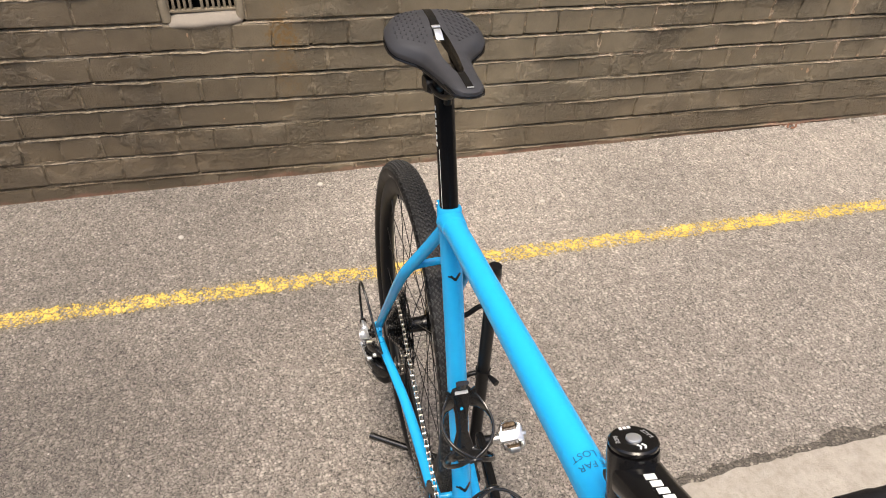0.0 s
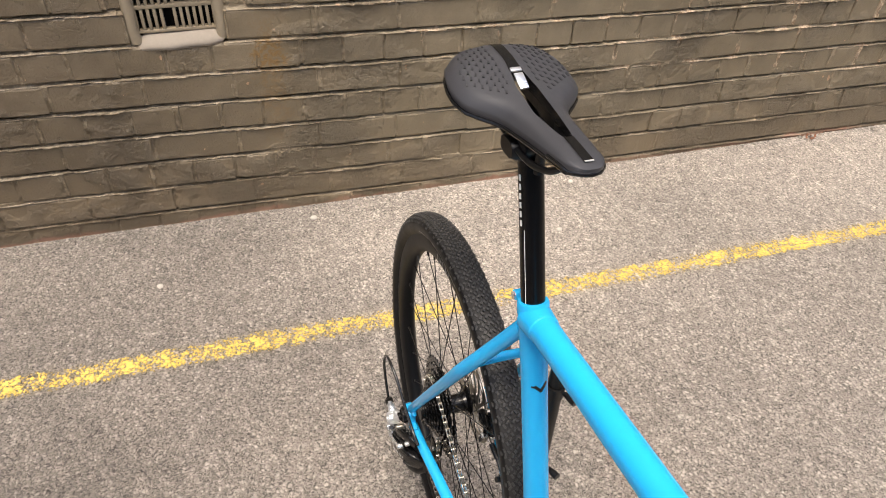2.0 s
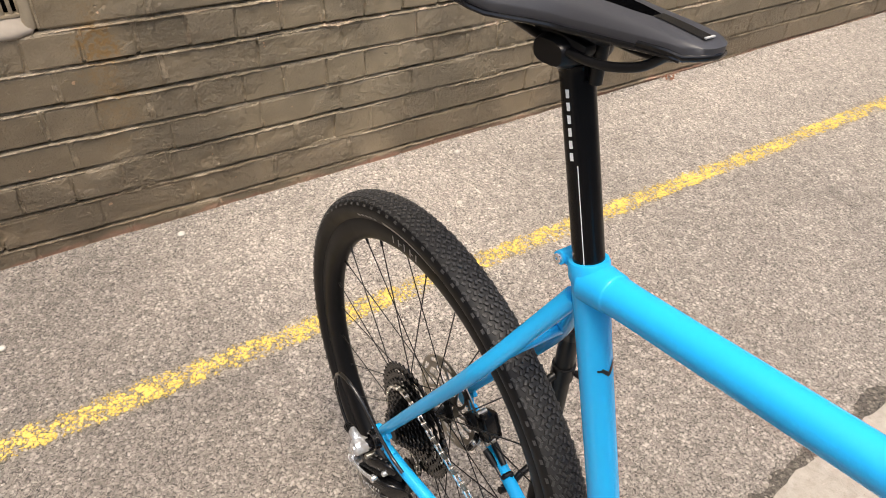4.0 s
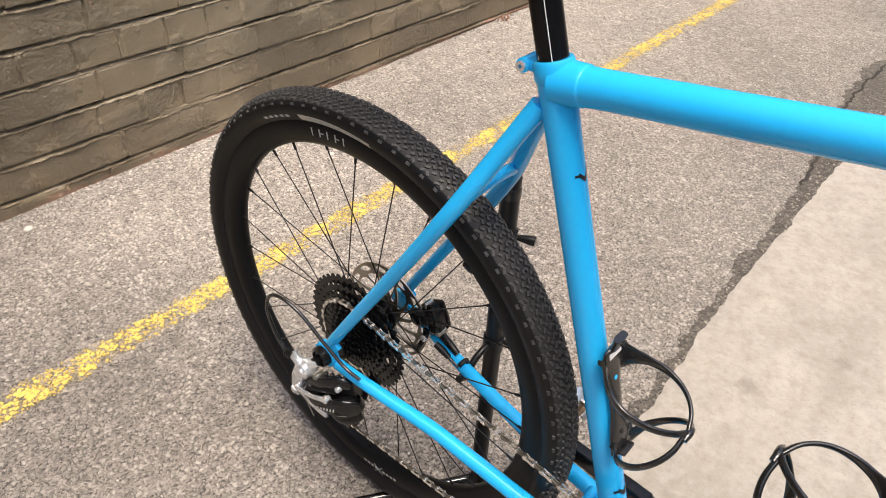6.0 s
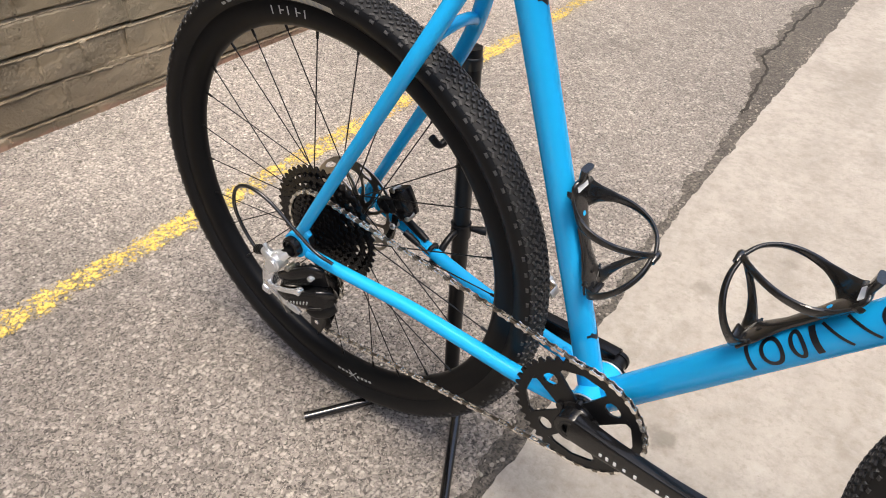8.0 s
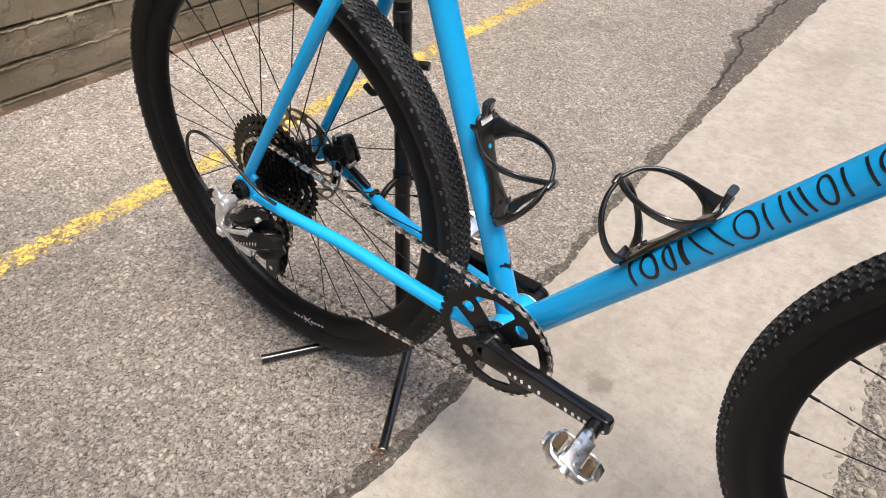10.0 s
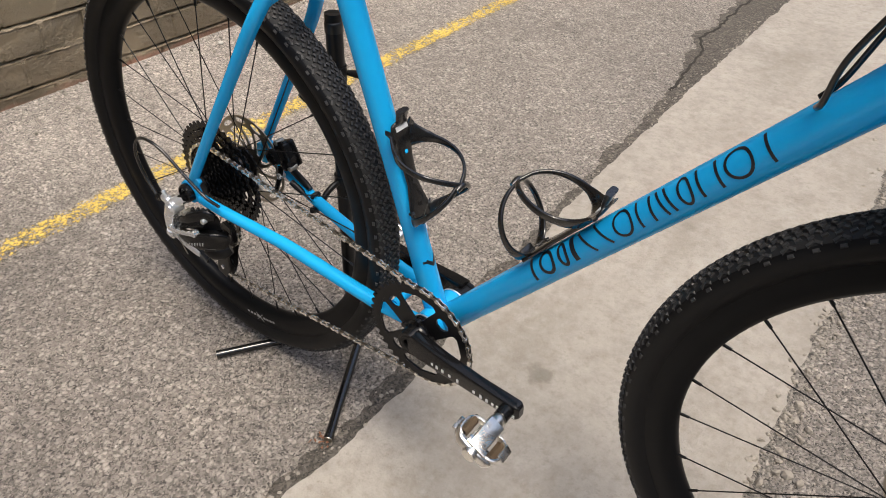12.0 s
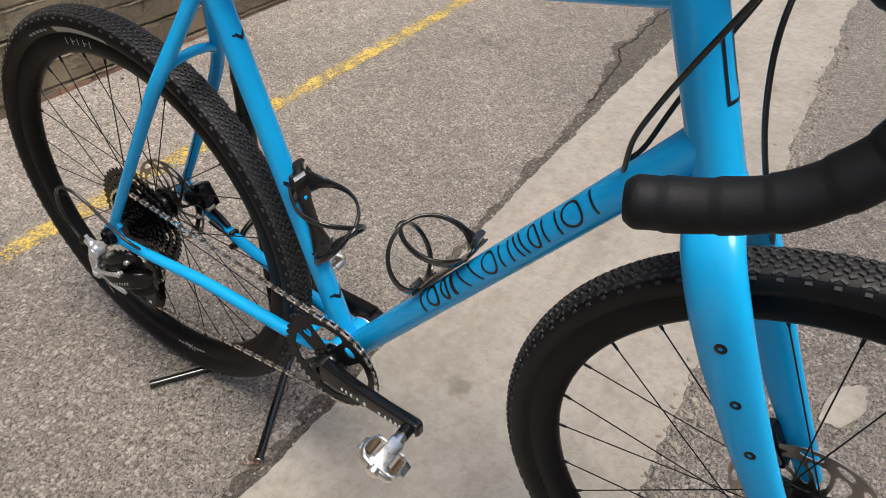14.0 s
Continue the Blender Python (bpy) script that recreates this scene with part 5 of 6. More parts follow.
part("cap_ring", lathe([(0.0060, -0.0882), (0.0072, -0.0892), (0.0084, -0.0888)], (0.001, 0, 0.3685), 24, closed=False), M["sprocket"], cap, "dark steel ring")
part("dropout_face", lathe([(0.0146, -0.0800), (0.0160, -0.0812), (0.0190, -0.0805), (0.0198, -0.0770), (0.0198, -0.0700)], (0.001, 0, 0.3685), 36, closed=False), M["blue"], frame_set, "rounded blue dropout face")
part("cable_stop", skin([(-0.024, -0.100, 0.344), (-0.034, -0.101, 0.350), (-0.042, -0.101, 0.351)], [0.0085, 0.0072, 0.0062], [0.0075, 0.0068, 0.0060], 14), M["silver"], mech, "silver cable stop")
bar0, bar1 = Vector((-0.041, -0.101, 0.3515)), Vector((-0.060, -0.1005, 0.3420))
barrel = part("barrel", tube([bar0, bar0.lerp(bar1, 0.08), bar0.lerp(bar1, 0.92), bar1], [0.0052, 0.0066, 0.0064, 0.0050], 14, 2, straight=True), M["black_satin"], mech, "black ridged barrel adjuster")
for k in range(3):
    p = bar0.lerp(bar1, 0.25 + 0.25 * k)
    part("barrel_ridge", tube([p, p + (bar1 - bar0) * 0.07], [0.0073, 0.0073], 14, 1, straight=True), M["black_gloss"], barrel)
part("limit_screw", tube([(-0.028, -0.102, 0.350), (-0.033, -0.103, 0.361), (-0.037, -0.103, 0.366)], [0.0024, 0.0030, 0.0034], 10, 3), M["silver"], mech, "small silver screw")
part("lower_lug", skin([(-0.043, -0.104, 0.284), (-0.046, -0.103, 0.275), (-0.043, -0.100, 0.267)], [0.0065, 0.0075, 0.0050], [0.0045, 0.0055, 0.0040], 12, (1, 0, 0)), M["silver"], mech, "silver lower lug")
part("outer_plate", skin([(-0.033, -0.1085, 0.2985), (-0.018, -0.1095, 0.2990), (0.004, -0.1060, 0.3025), (0.022, -0.1005, 0.3065)], [0.0062, 0.0046, 0.0042, 0.0058], [0.0020, 0.0022, 0.0022, 0.0020], 14), M["silver"], mech, "silver linkage plate")
for x, z, y in ((-0.031, 0.2985, -0.1125), (0.020, 0.3060, -0.1050)):
    part("link_rivet", pin(x, z, y, -0.094, 0.0058), M["silver"], mech, "silver pivot rivet")
part("upper_link", skin([(-0.016, -0.098, 0.314), (0.002, -0.096, 0.324), (0.020, -0.090, 0.334), (0.038, -0.082, 0.340), (0.048, -0.076, 0.338)], [0.0070, 0.0105, 0.0120, 0.0120, 0.0070], [0.0040, 0.0050, 0.0055, 0.0055, 0.0040], 14), M["black_gloss"], mech, "black inner linkage")
part("inner_plate", skin([(-0.012, -0.088, 0.306), (0.008, -0.084, 0.312), (0.028, -0.077, 0.318), (0.046, -0.068, 0.322)], [0.012, 0.018, 0.020, 0.014], [0.0025, 0.0030, 0.0030, 0.0025], 12), M["black_satin"], mech, "black plate behind the linkage")
for x, z, y in ((0.001, 0.3370, -0.1020), (0.037, 0.3330, -0.0940)):
    part("link_screw", pin(x, z, y, y + 0.016, 0.0042, 14), M["steel"] if x < 0.01 else M["silver"], mech, "small linkage screw")
for k in range(4):
    q = Vector((0.010 + k * 0.0095, -0.088 + 0.003 * k, 0.3400 + 0.0022 * k))
    part("link_tooth", bar_between(q, q + Vector((0.0014, 0, 0.0062)), 0.0052, 0.0060, bevel=0.0012), M["black_satin"], mech)
part("body", skin([(-0.020, -0.100, 0.289), (-0.004, -0.098, 0.286), (0.016, -0.092, 0.287), (0.032, -0.084, 0.290), (0.044, -0.074, 0.290), (0.051, -0.064, 0.282)], [0.0070, 0.0105, 0.0150, 0.0185, 0.0180, 0.0120], [0.0045, 0.0070, 0.0095, 0.0115, 0.0115, 0.0080], 24, (0, 0, 1), 6.0), M["black_gloss"], mech, "black derailleur body", angle=26)
for x0, y0, z0, x1, y1, z1 in ((0.012, -0.1035, 0.3015, 0.044, -0.0900, 0.3085), (0.034, -0.0970, 0.2780, 0.048, -0.0850, 0.2770)):
    part("body_rib", bar_between((x0, y0, z0), (x1, y1, z1), 0.0050, 0.0040, bevel=0.0014), M["black_satin"], mech)
part("knuckle", skin([(0.022, -0.086, 0.266), (0.032, -0.080, 0.260), (0.044, -0.070, 0.262), (0.052, -0.060, 0.266)], [0.0080, 0.0125, 0.0130, 0.0080], [0.0060, 0.0090, 0.0100, 0.0060], 16), M["black_satin"], mech, "dark pivot knuckle")
part("side_plate", skin([(-0.036, -0.1015, 0.279), (-0.016, -0.0985, 0.266), (0.002, -0.0940, 0.254), (0.009, -0.0915, 0.249)], [0.0060, 0.0075, 0.0070, 0.0050], [0.0018, 0.0022, 0.0022, 0.0018], 12, (0.5, 0, 0.86), 3.0), M["silver"], mech, "flat silver lower plate")
bm = bmesh.new()
for k in range(7):
    p = Vector((0.002 + k * 0.0050, -0.1072 + 0.0016 * k, 0.2795 + 0.0014 * k))
    bar_between(p + Vector((-0.0006, 0, -0.003)), p + Vector((0.0012, 0, 0.003)), 0.0022, 0.0006, bm)
tagged(part("body_lettering", bm, M["grey"], mech, "grey lettering bars", False), kind="stuff")
coil = [Vector((-0.010 + 0.042 * k / 110, -0.1000 + 0.010 * k / 110 + 0.0048 * math.cos(k * 0.85), 0.308 + 0.017 * k / 110 + 0.0048 * math.sin(k * 0.85))) for k in range(111)]
part("spring", tube(coil, 0.0010, 5, 1), M["black_satin"], mech, "small black coil spring")
part("inner_cable", tube([(-0.030, -0.103, 0.300), (-0.014, -0.1075, 0.280), (-0.002, -0.107, 0.256)], 0.0008, 6, 4), M["steel"], mech, "bare gear cable")
for y in (-0.0215, -0.0405):
    bm = loft(bmesh.new(), glide([(0.022, y, 0.288), (0.014, y, 0.264), (0.002, y, 0.222), (-0.010, y, 0.188), (-0.018, y, 0.158)], 3), spread([0.010, 0.017, 0.0120, 0.017, 0.012], 13), [0.0011] * 13, 12, (1, 0, 0), 4.0)
    part("cage_plate", bm, M["black_satin"], mech, "black pulley cage plate")
for c in (PUL1, PUL2):
    bm = gear(c, 0.0215, 0.0185, 0.005, 11, -0.0325, 0.003)
    part("pulley", bm, M["black_satin"], mech, "black toothed pulley", angle=30)
    part("pulley_bolt", disc(c, 0, 0.0042, -0.0435, -0.020, 12), M["silver"], mech)
part("housing_loop", tube([(0.071, -0.0790, 0.3720), (0.044, -0.0820, 0.3790), (0.012, -0.0870, 0.404), (-0.022, -0.0920, 0.434), (-0.048, -0.0960, 0.447), (-0.072, -0.0980, 0.445), (-0.090, -0.0985, 0.428), (-0.094, -0.1000, 0.400), (-0.082, -0.1000, 0.368), (-0.060, -0.1005, 0.342)], 0.0026, 10, 6), M["plastic"], mech, "black cable housing loop")

# ---------------------------------------------------------------- rear brake
cal = Matrix.Translation((0.0885, 0.050, 0.4165)) @ Euler((0, radians(-24), radians(6))).to_matrix().to_4x4()
bm = block((0.026, 0.026, 0.036), cal, None, 0.0045)
block((0.020, 0.030, 0.016), cal @ Matrix.Translation((-0.001, 0, -0.020)), bm, 0.0035)
brake = part("rear_brake", bm, M["black_gloss"], bike, "black disc brake caliper", angle=28)
part("caliper_slot", block((0.012, 0.0275, 0.022), cal @ Matrix.Translation((-0.0015, 0, 0.001)), None, 0.003), M["black_satin"], brake, "dark recess in the caliper")
part("top_rib", bar_between(cal @ Vector((-0.011, -0.010, 0.0185)), cal @ Vector((0.011, -0.010, 0.0185)), 0.006, 0.004, bevel=0.0015), M["black_gloss"], brake)
part("inner_body", skin([(0.052, 0.040, 0.398), (0.062, 0.040, 0.402), (0.076, 0.041, 0.404), (0.084, 0.042, 0.402)], [0.008, 0.0130, 0.0130, 0.0090], [0.0045, 0.0060, 0.0060, 0.0045], 16), M["black_satin"], brake, "black inboard half")
dial = part("pad_dial", lathe([(0.0, 0.0320), (0.0085, 0.0320), (0.0105, 0.0335), (0.0105, 0.0385), (0.0, 0.0385)], (0.066, 0, 0.401), 24, closed=False), M["black_gloss"], brake, "black pad adjuster dial")
for k in range(8):
    p = spot((0.066, 0, 0.401), 0.0100, k * 45, 0.0355)
    part("dial_rib", bar_between(p + Vector((0, -0.002, 0)), p + Vector((0, 0.002, 0)), 0.0028, 0.0014, up=(math.cos(radians(k * 45)), 0, math.sin(radians(k * 45)))), M["black_satin"], dial)
for bx, bz in ((0.078, 0.4330), (0.104, 0.396)):
    part("caliper_bolt", pin(bx, bz, 0.0360, 0.052, 0.0046, 14), M["steel"], brake, "small steel bolt")
part("caliper_mount", skin([(0.052, 0.066, 0.378), (0.07, 0.065, 0.374), (0.11, 0.060, 0.362), (0.126, 0.058, 0.356)], [0.005, 0.006, 0.006, 0.005], [0.004, 0.005, 0.005, 0.004], 12, (0, 0, 1), 3.0), M["black_satin"], brake, "black mounting bracket")
part("actuating_arm", skin([(0.084, 0.037, 0.392), (0.083, 0.035, 0.378), (0.077, 0.034, 0.360), (0.068, 0.035, 0.342)], [0.0055, 0.0050, 0.0042, 0.0048], [0.0020, 0.0022, 0.0022, 0.0020], 12, (1, 0, 0), 3.0), M["sprocket"], brake, "dark actuating arm")
part("pinch_bolt", pin(0.083, 0.376, 0.0290, 0.042, 0.0050, 14), M["silver"], brake, "silver pinch bolt")
part("arm_cable", tube([(0.080, 0.034, 0.376), (0.090, 0.042, 0.366), (0.100, 0.048, 0.358)], 0.0010, 6, 4), M["steel"], brake, "bare brake cable")
part("cable_stop", tube([(0.094, 0.046, 0.363), (0.104, 0.048, 0.357), (0.118, 0.049, 0.350)], [0.0048, 0.0054, 0.0042], 12, 3), M["black_satin"], brake, "black barrel adjuster")
part("hose", tube([(0.117, 0.049, 0.350), (0.140, 0.049, 0.343), (0.170, 0.049, 0.335), (0.205, 0.0475, 0.329), (0.222, 0.0465, 0.328)], 0.0025, 10), M["plastic"], brake, "black brake housing")
part("guide_clip", tube([(0.140, 0.046, 0.352), (0.141, 0.049, 0.356), (0.142, 0.060, 0.354), (0.143, 0.050, 0.332), (0.144, 0.046, 0.336)], 0.0036, 8), M["black_satin"], brake, "black stay clip")

# ---------------------------------------------------------------- fork and headset
fork_line = [(1.058, -0.058, 0.428), (1.030, -0.060, 0.476), (0.996, -0.062, 0.532), (0.962, -0.063, 0.592), (0.930, -0.062, 0.652), (0.904, -0.057, 0.702), (0.884, -0.043, 0.738), (0.874, -0.022, 0.753)]
fork_line = fork_line + [(0.872, 0.0, 0.758)] + [(x, -y, z) for x, y, z in fork_line[::-1]]
A = [0.0135, 0.0165, 0.0200, 0.0232, 0.0258, 0.0268, 0.0268, 0.0268]
A = A + [0.0262] + A[::-1]
B = [0.0075, 0.0080, 0.0088, 0.0098, 0.0110, 0.0140, 0.0165, 0.0170]
B = B + [0.0170] + B[::-1]
line2 = glide(fork_line, 5)
fork = part("fork", loft(bmesh.new(), line2, spread(A, len(line2)), spread(B, len(line2)), 24, (0.92, 0, 0.38), 2.6), M["blue"], bike, "broad-bladed sky blue fork")
part("crown_neck", tube([on_steer(0.772), on_steer(0.755)], [0.0245, 0.0262], 28, 2), M["blue"], fork)
for s in (-1, 1):
    part("fork_dropout", disc(FRONT, 0, 0.0145, s * 0.050, s * 0.066, 24), M["blue"], fork)
    for x, z, y in ((0.918, 0.675, 0.0722), (0.948, 0.620, 0.0722), (0.978, 0.566, 0.0712)):
        bm = lathe([(0.0, s * (y - 0.004)), (0.0058, s * (y - 0.004)), (0.0058, s * (y + 0.0006)), (0.0045, s * (y + 0.0014)), (0.0022, s * (y + 0.0014)), (0.0022, s * (y + 0.0003)), (0.0, s * (y + 0.0003))], (x, 0, z), 18, closed=False)
        part("mount_bolt", bm, M["black_gloss"], fork, "black mounting bolt")
part("lower_headset", tube([on_steer(0.7775), on_steer(0.7665)], [0.0252, 0.0256], 32, 2), M["black_gloss"], fork, "black lower headset ring")
bm = bmesh.new()
for k in range(2):
    for e in (-1, 1):
        w = -118 + k * 12
        p = on_steer(0.7715) + Vector((math.cos(radians(w)) * 0.0258, math.sin(radians(w)) * 0.0258, 0))
        q = on_steer(0.7715 + e * 0.0036) + Vector((math.cos(radians(w + 9)) * 0.0260, math.sin(radians(w + 9)) * 0.0260, 0))
        bar_between(p, q, 0.0014, 0.0007, bm, up=(math.cos(radians(w)), math.sin(radians(w)), 0))
part("ring_mark", bm, M["white"], fork, "small white double chevron", False)
part("hub_cap_front", lathe([(0.0, -0.0690), (0.008, -0.0690), (0.0105, -0.066), (0.0105, -0.05), (0.0, -0.05)], FRONT, 24, closed=False), M["black_gloss"], front, "black hub cap")
fb = part("front_brake", block((0.030, 0.024, 0.060), Matrix.Translation((1.005, 0.050, 0.462)) @ Euler((0, radians(-32), 0)).to_matrix().to_4x4(), None, 0.006), M["black_gloss"], bike, "black front disc brake caliper")
part("front_arm", bar_between((0.995, 0.036, 0.480), (1.020, 0.034, 0.452), 0.010, 0.005, bevel=0.0015), M["steel"], fb, "steel actuating arm")

# stem, cap and bar
UPV = (on_steer(1.0) - on_steer(0.9)).normalized()
FWD = Vector((UPV.z, 0, -UPV.x))
cap0 = on_steer(1.0260)
stem = part("stem", tube([on_steer(0.9825), on_steer(0.986), on_steer(1.0195), on_steer(1.0230)], [0.0175, 0.0190, 0.0190, 0.0176], 28, 3), M["black_gloss"], bike, "gloss black stem with white lettering")
s0, s1 = on_steer(1.003) + FWD * 0.006, on_steer(1.003) + FWD * 0.080 + UPV * 0.002
part("stem_body", loft(bmesh.new(), glide([s0, s0.lerp(s1, 0.3), s0.lerp(s1, 0.7), s1], 4), spread([0.0195, 0.0185, 0.0180, 0.0200], 13), spread([0.0165, 0.0150, 0.0150, 0.0175], 13), 22, (0, 1, 0), 2.8), M["black_gloss"], stem)
CLAMP = s1 + FWD * 0.008
part("bar_clamp", disc(CLAMP, 0, 0.0215, -0.024, 0.024, 28), M["black_gloss"], stem, "black bar clamp")
part("pinch_bolt", tube([on_steer(0.990) - FWD * 0.019 + Vector((0, -0.012, 0)), on_steer(0.990) - FWD * 0.019 + Vector((0, 0.012, 0))], [0.0048, 0.0048], 12, 2), M["black_satin"], stem)
part("spacer", tube([on_steer(0.9775), on_steer(0.9820)], [0.0192, 0.0192], 28, 2), M["black_satin"], stem)
bm = loft(bmesh.new(), [cap0 - UPV * 0.003, cap0 - UPV * 0.001, cap0 + UPV * 0.0015, cap0 + UPV * 0.0028], [0.0164, 0.0181, 0.0181, 0.0168], [0.0164, 0.0181, 0.0181, 0.0168], 36)
cap = part("top_cap", bm, M["black_gloss"], stem, "black top cap with white words")
part("cap_bolt", tube([cap0 + UPV * 0.0022, cap0 + UPV * 0.0042, cap0 + UPV * 0.0046], [0.0058, 0.0056, 0.0046], 20, 2), M["silver"], stem, "silver cap bolt")


def flat_words(words, size, origin, xdir, ydir, material, parent, label):
    bm = text_mesh(words, size)
    zdir = xdir.cross(ydir)
    w = max(v.co.x for v in bm.verts)
    for v in bm.verts:
        x, y = v.co.x - w / 2, v.co.y
        v.co = origin + xdir * x + ydir * y + zdir * 0.0004
    return part("lettering", bm, material, parent, label, False)


for words, ang in (("RIDE", 180 + 78), ("RACE", 180 - 78)):
    w = radians(ang)
    side = Vector((0, 1, 0))
    out = (FWD * math.cos(w) + side * math.sin(w))
    tang = UPV.cross(out)
    flat_words(words, 0.0046, cap0 + UPV * 0.0028 + out * 0.0125, tang, -out, M["grey"], stem, "small pale lettering")
bm = bmesh.new()
for k in (-1, 0, 1):
    p = cap0 + UPV * 0.0032 - FWD * 0.0128 + Vector((0, k * 0.0032, 0))
    bar_between(p, p - FWD * 0.0030, 0.0022, 0.0004, bm, up=UPV)
for k in (0, 1):
    p = cap0 + UPV * 0.0032 + FWD * 0.0105 + Vector((0, -0.0015 + k * 0.0036, 0))
    bar_between(p - FWD * 0.0028, p + Vector((0, 0.0018, 0)), 0.0014, 0.0004, bm, up=UPV)
    bar_between(p + Vector((0, 0.0018, 0)), p + FWD * 0.0028, 0.0014, 0.0004, bm, up=UPV)
part("cap_lettering", bm, M["white"], stem, "small white marks", False)
bm = bmesh.new()
for k in range(6):
    p = s0.lerp(s1, 0.30 + k * 0.115) + UPV * (0.0158 + 0.0004 * k)
    bar_between(p + Vector((0, -0.0064, 0)), p + Vector((0, 0.0014, 0)) + FWD * 0.0012, 0.0058, 0.0006, bm, up=UPV)
part("stem_lettering", bm, M["white"], stem, "white lettering bars", False)
bar_r = [(CLAMP.x, 0.0, CLAMP.z), (CLAMP.x, -0.10, CLAMP.z + 0.001), (CLAMP.x + 0.004, -0.165, CLAMP.z + 0.001), (0.885, -0.198, 1.037), (0.918, -0.211, 1.032), (0.944, -0.218, 1.015), (0.955, -0.223, 0.985), (0.948, -0.228, 0.959), (0.921, -0.2345, 0.9305), (0.886, -0.2405, 0.9150), (0.847, -0.2485, 0.9060)]
handlebar = part("handlebar", tube([(x, -y, z) for x, y, z in bar_r[:3]][::-1] + [(x, y, z) for x, y, z in bar_r[1:3]], 0.0132, 18, 4), M["black_satin"], bike, "flared drop handlebar wrapped in black tape")
for s in (1, -1):
    line2 = glide([(x, s * y, z) for x, y, z in bar_r[1:]], 14)
    run, total = [0.0], 0.0
    for p, q in zip(line2, line2[1:]):
        total += (q - p).length
        run.append(total)
    radii = [0.0140 + 0.0010 * ((r % 0.026) / 0.026) for r in run]
    radii[-1], radii[-2], radii[-3] = 0.0108, 0.0132, 0.0145
    part("bar_tape", loft(bmesh.new(), line2, radii, radii, 24), M["tape"], handlebar, "overlapping black bar tape")

# cables at the head tube
part("gear_housing", tube([(0.783, -0.014, 0.774), (0.7865, -0.025, 0.784), (0.7905, -0.033, 0.82), (0.806, -0.038, 0.862), (0.824, -0.042, 0.902), (0.850, -0.046, 0.955), (0.868, -0.060, 0.99), (0.872, -0.085, 1.02), (0.866, -0.10, 1.034)], 0.0026, 10, 6), M["plastic"], bike, "black cable housing into the down tube")
part("brake_housing", tube([(0.780, 0.010, 0.772), (0.791, 0.012, 0.790), (0.803, 0.026, 0.828), (0.824, 0.036, 0.886), (0.850, 0.042, 0.950), (0.868, 0.060, 0.99), (0.872, 0.085, 1.02), (0.866, 0.10, 1.034)], 0.0026, 10, 6), M["plastic"], bike, "black cable housing into the down tube")
part("front_brake_housing", tube([(0.866, 0.12, 1.034), (0.880, 0.085, 1.012), (0.868, 0.030, 0.968), (0.866, 0.006, 0.920), (0.876, 0.002, 0.862), (0.894, 0.006, 0.805), (0.914, 0.030, 0.748), (0.924, 0.056, 0.700), (0.934, 0.070, 0.665)], 0.0026, 10, 6), M["plastic"], bike, "black front brake housing")


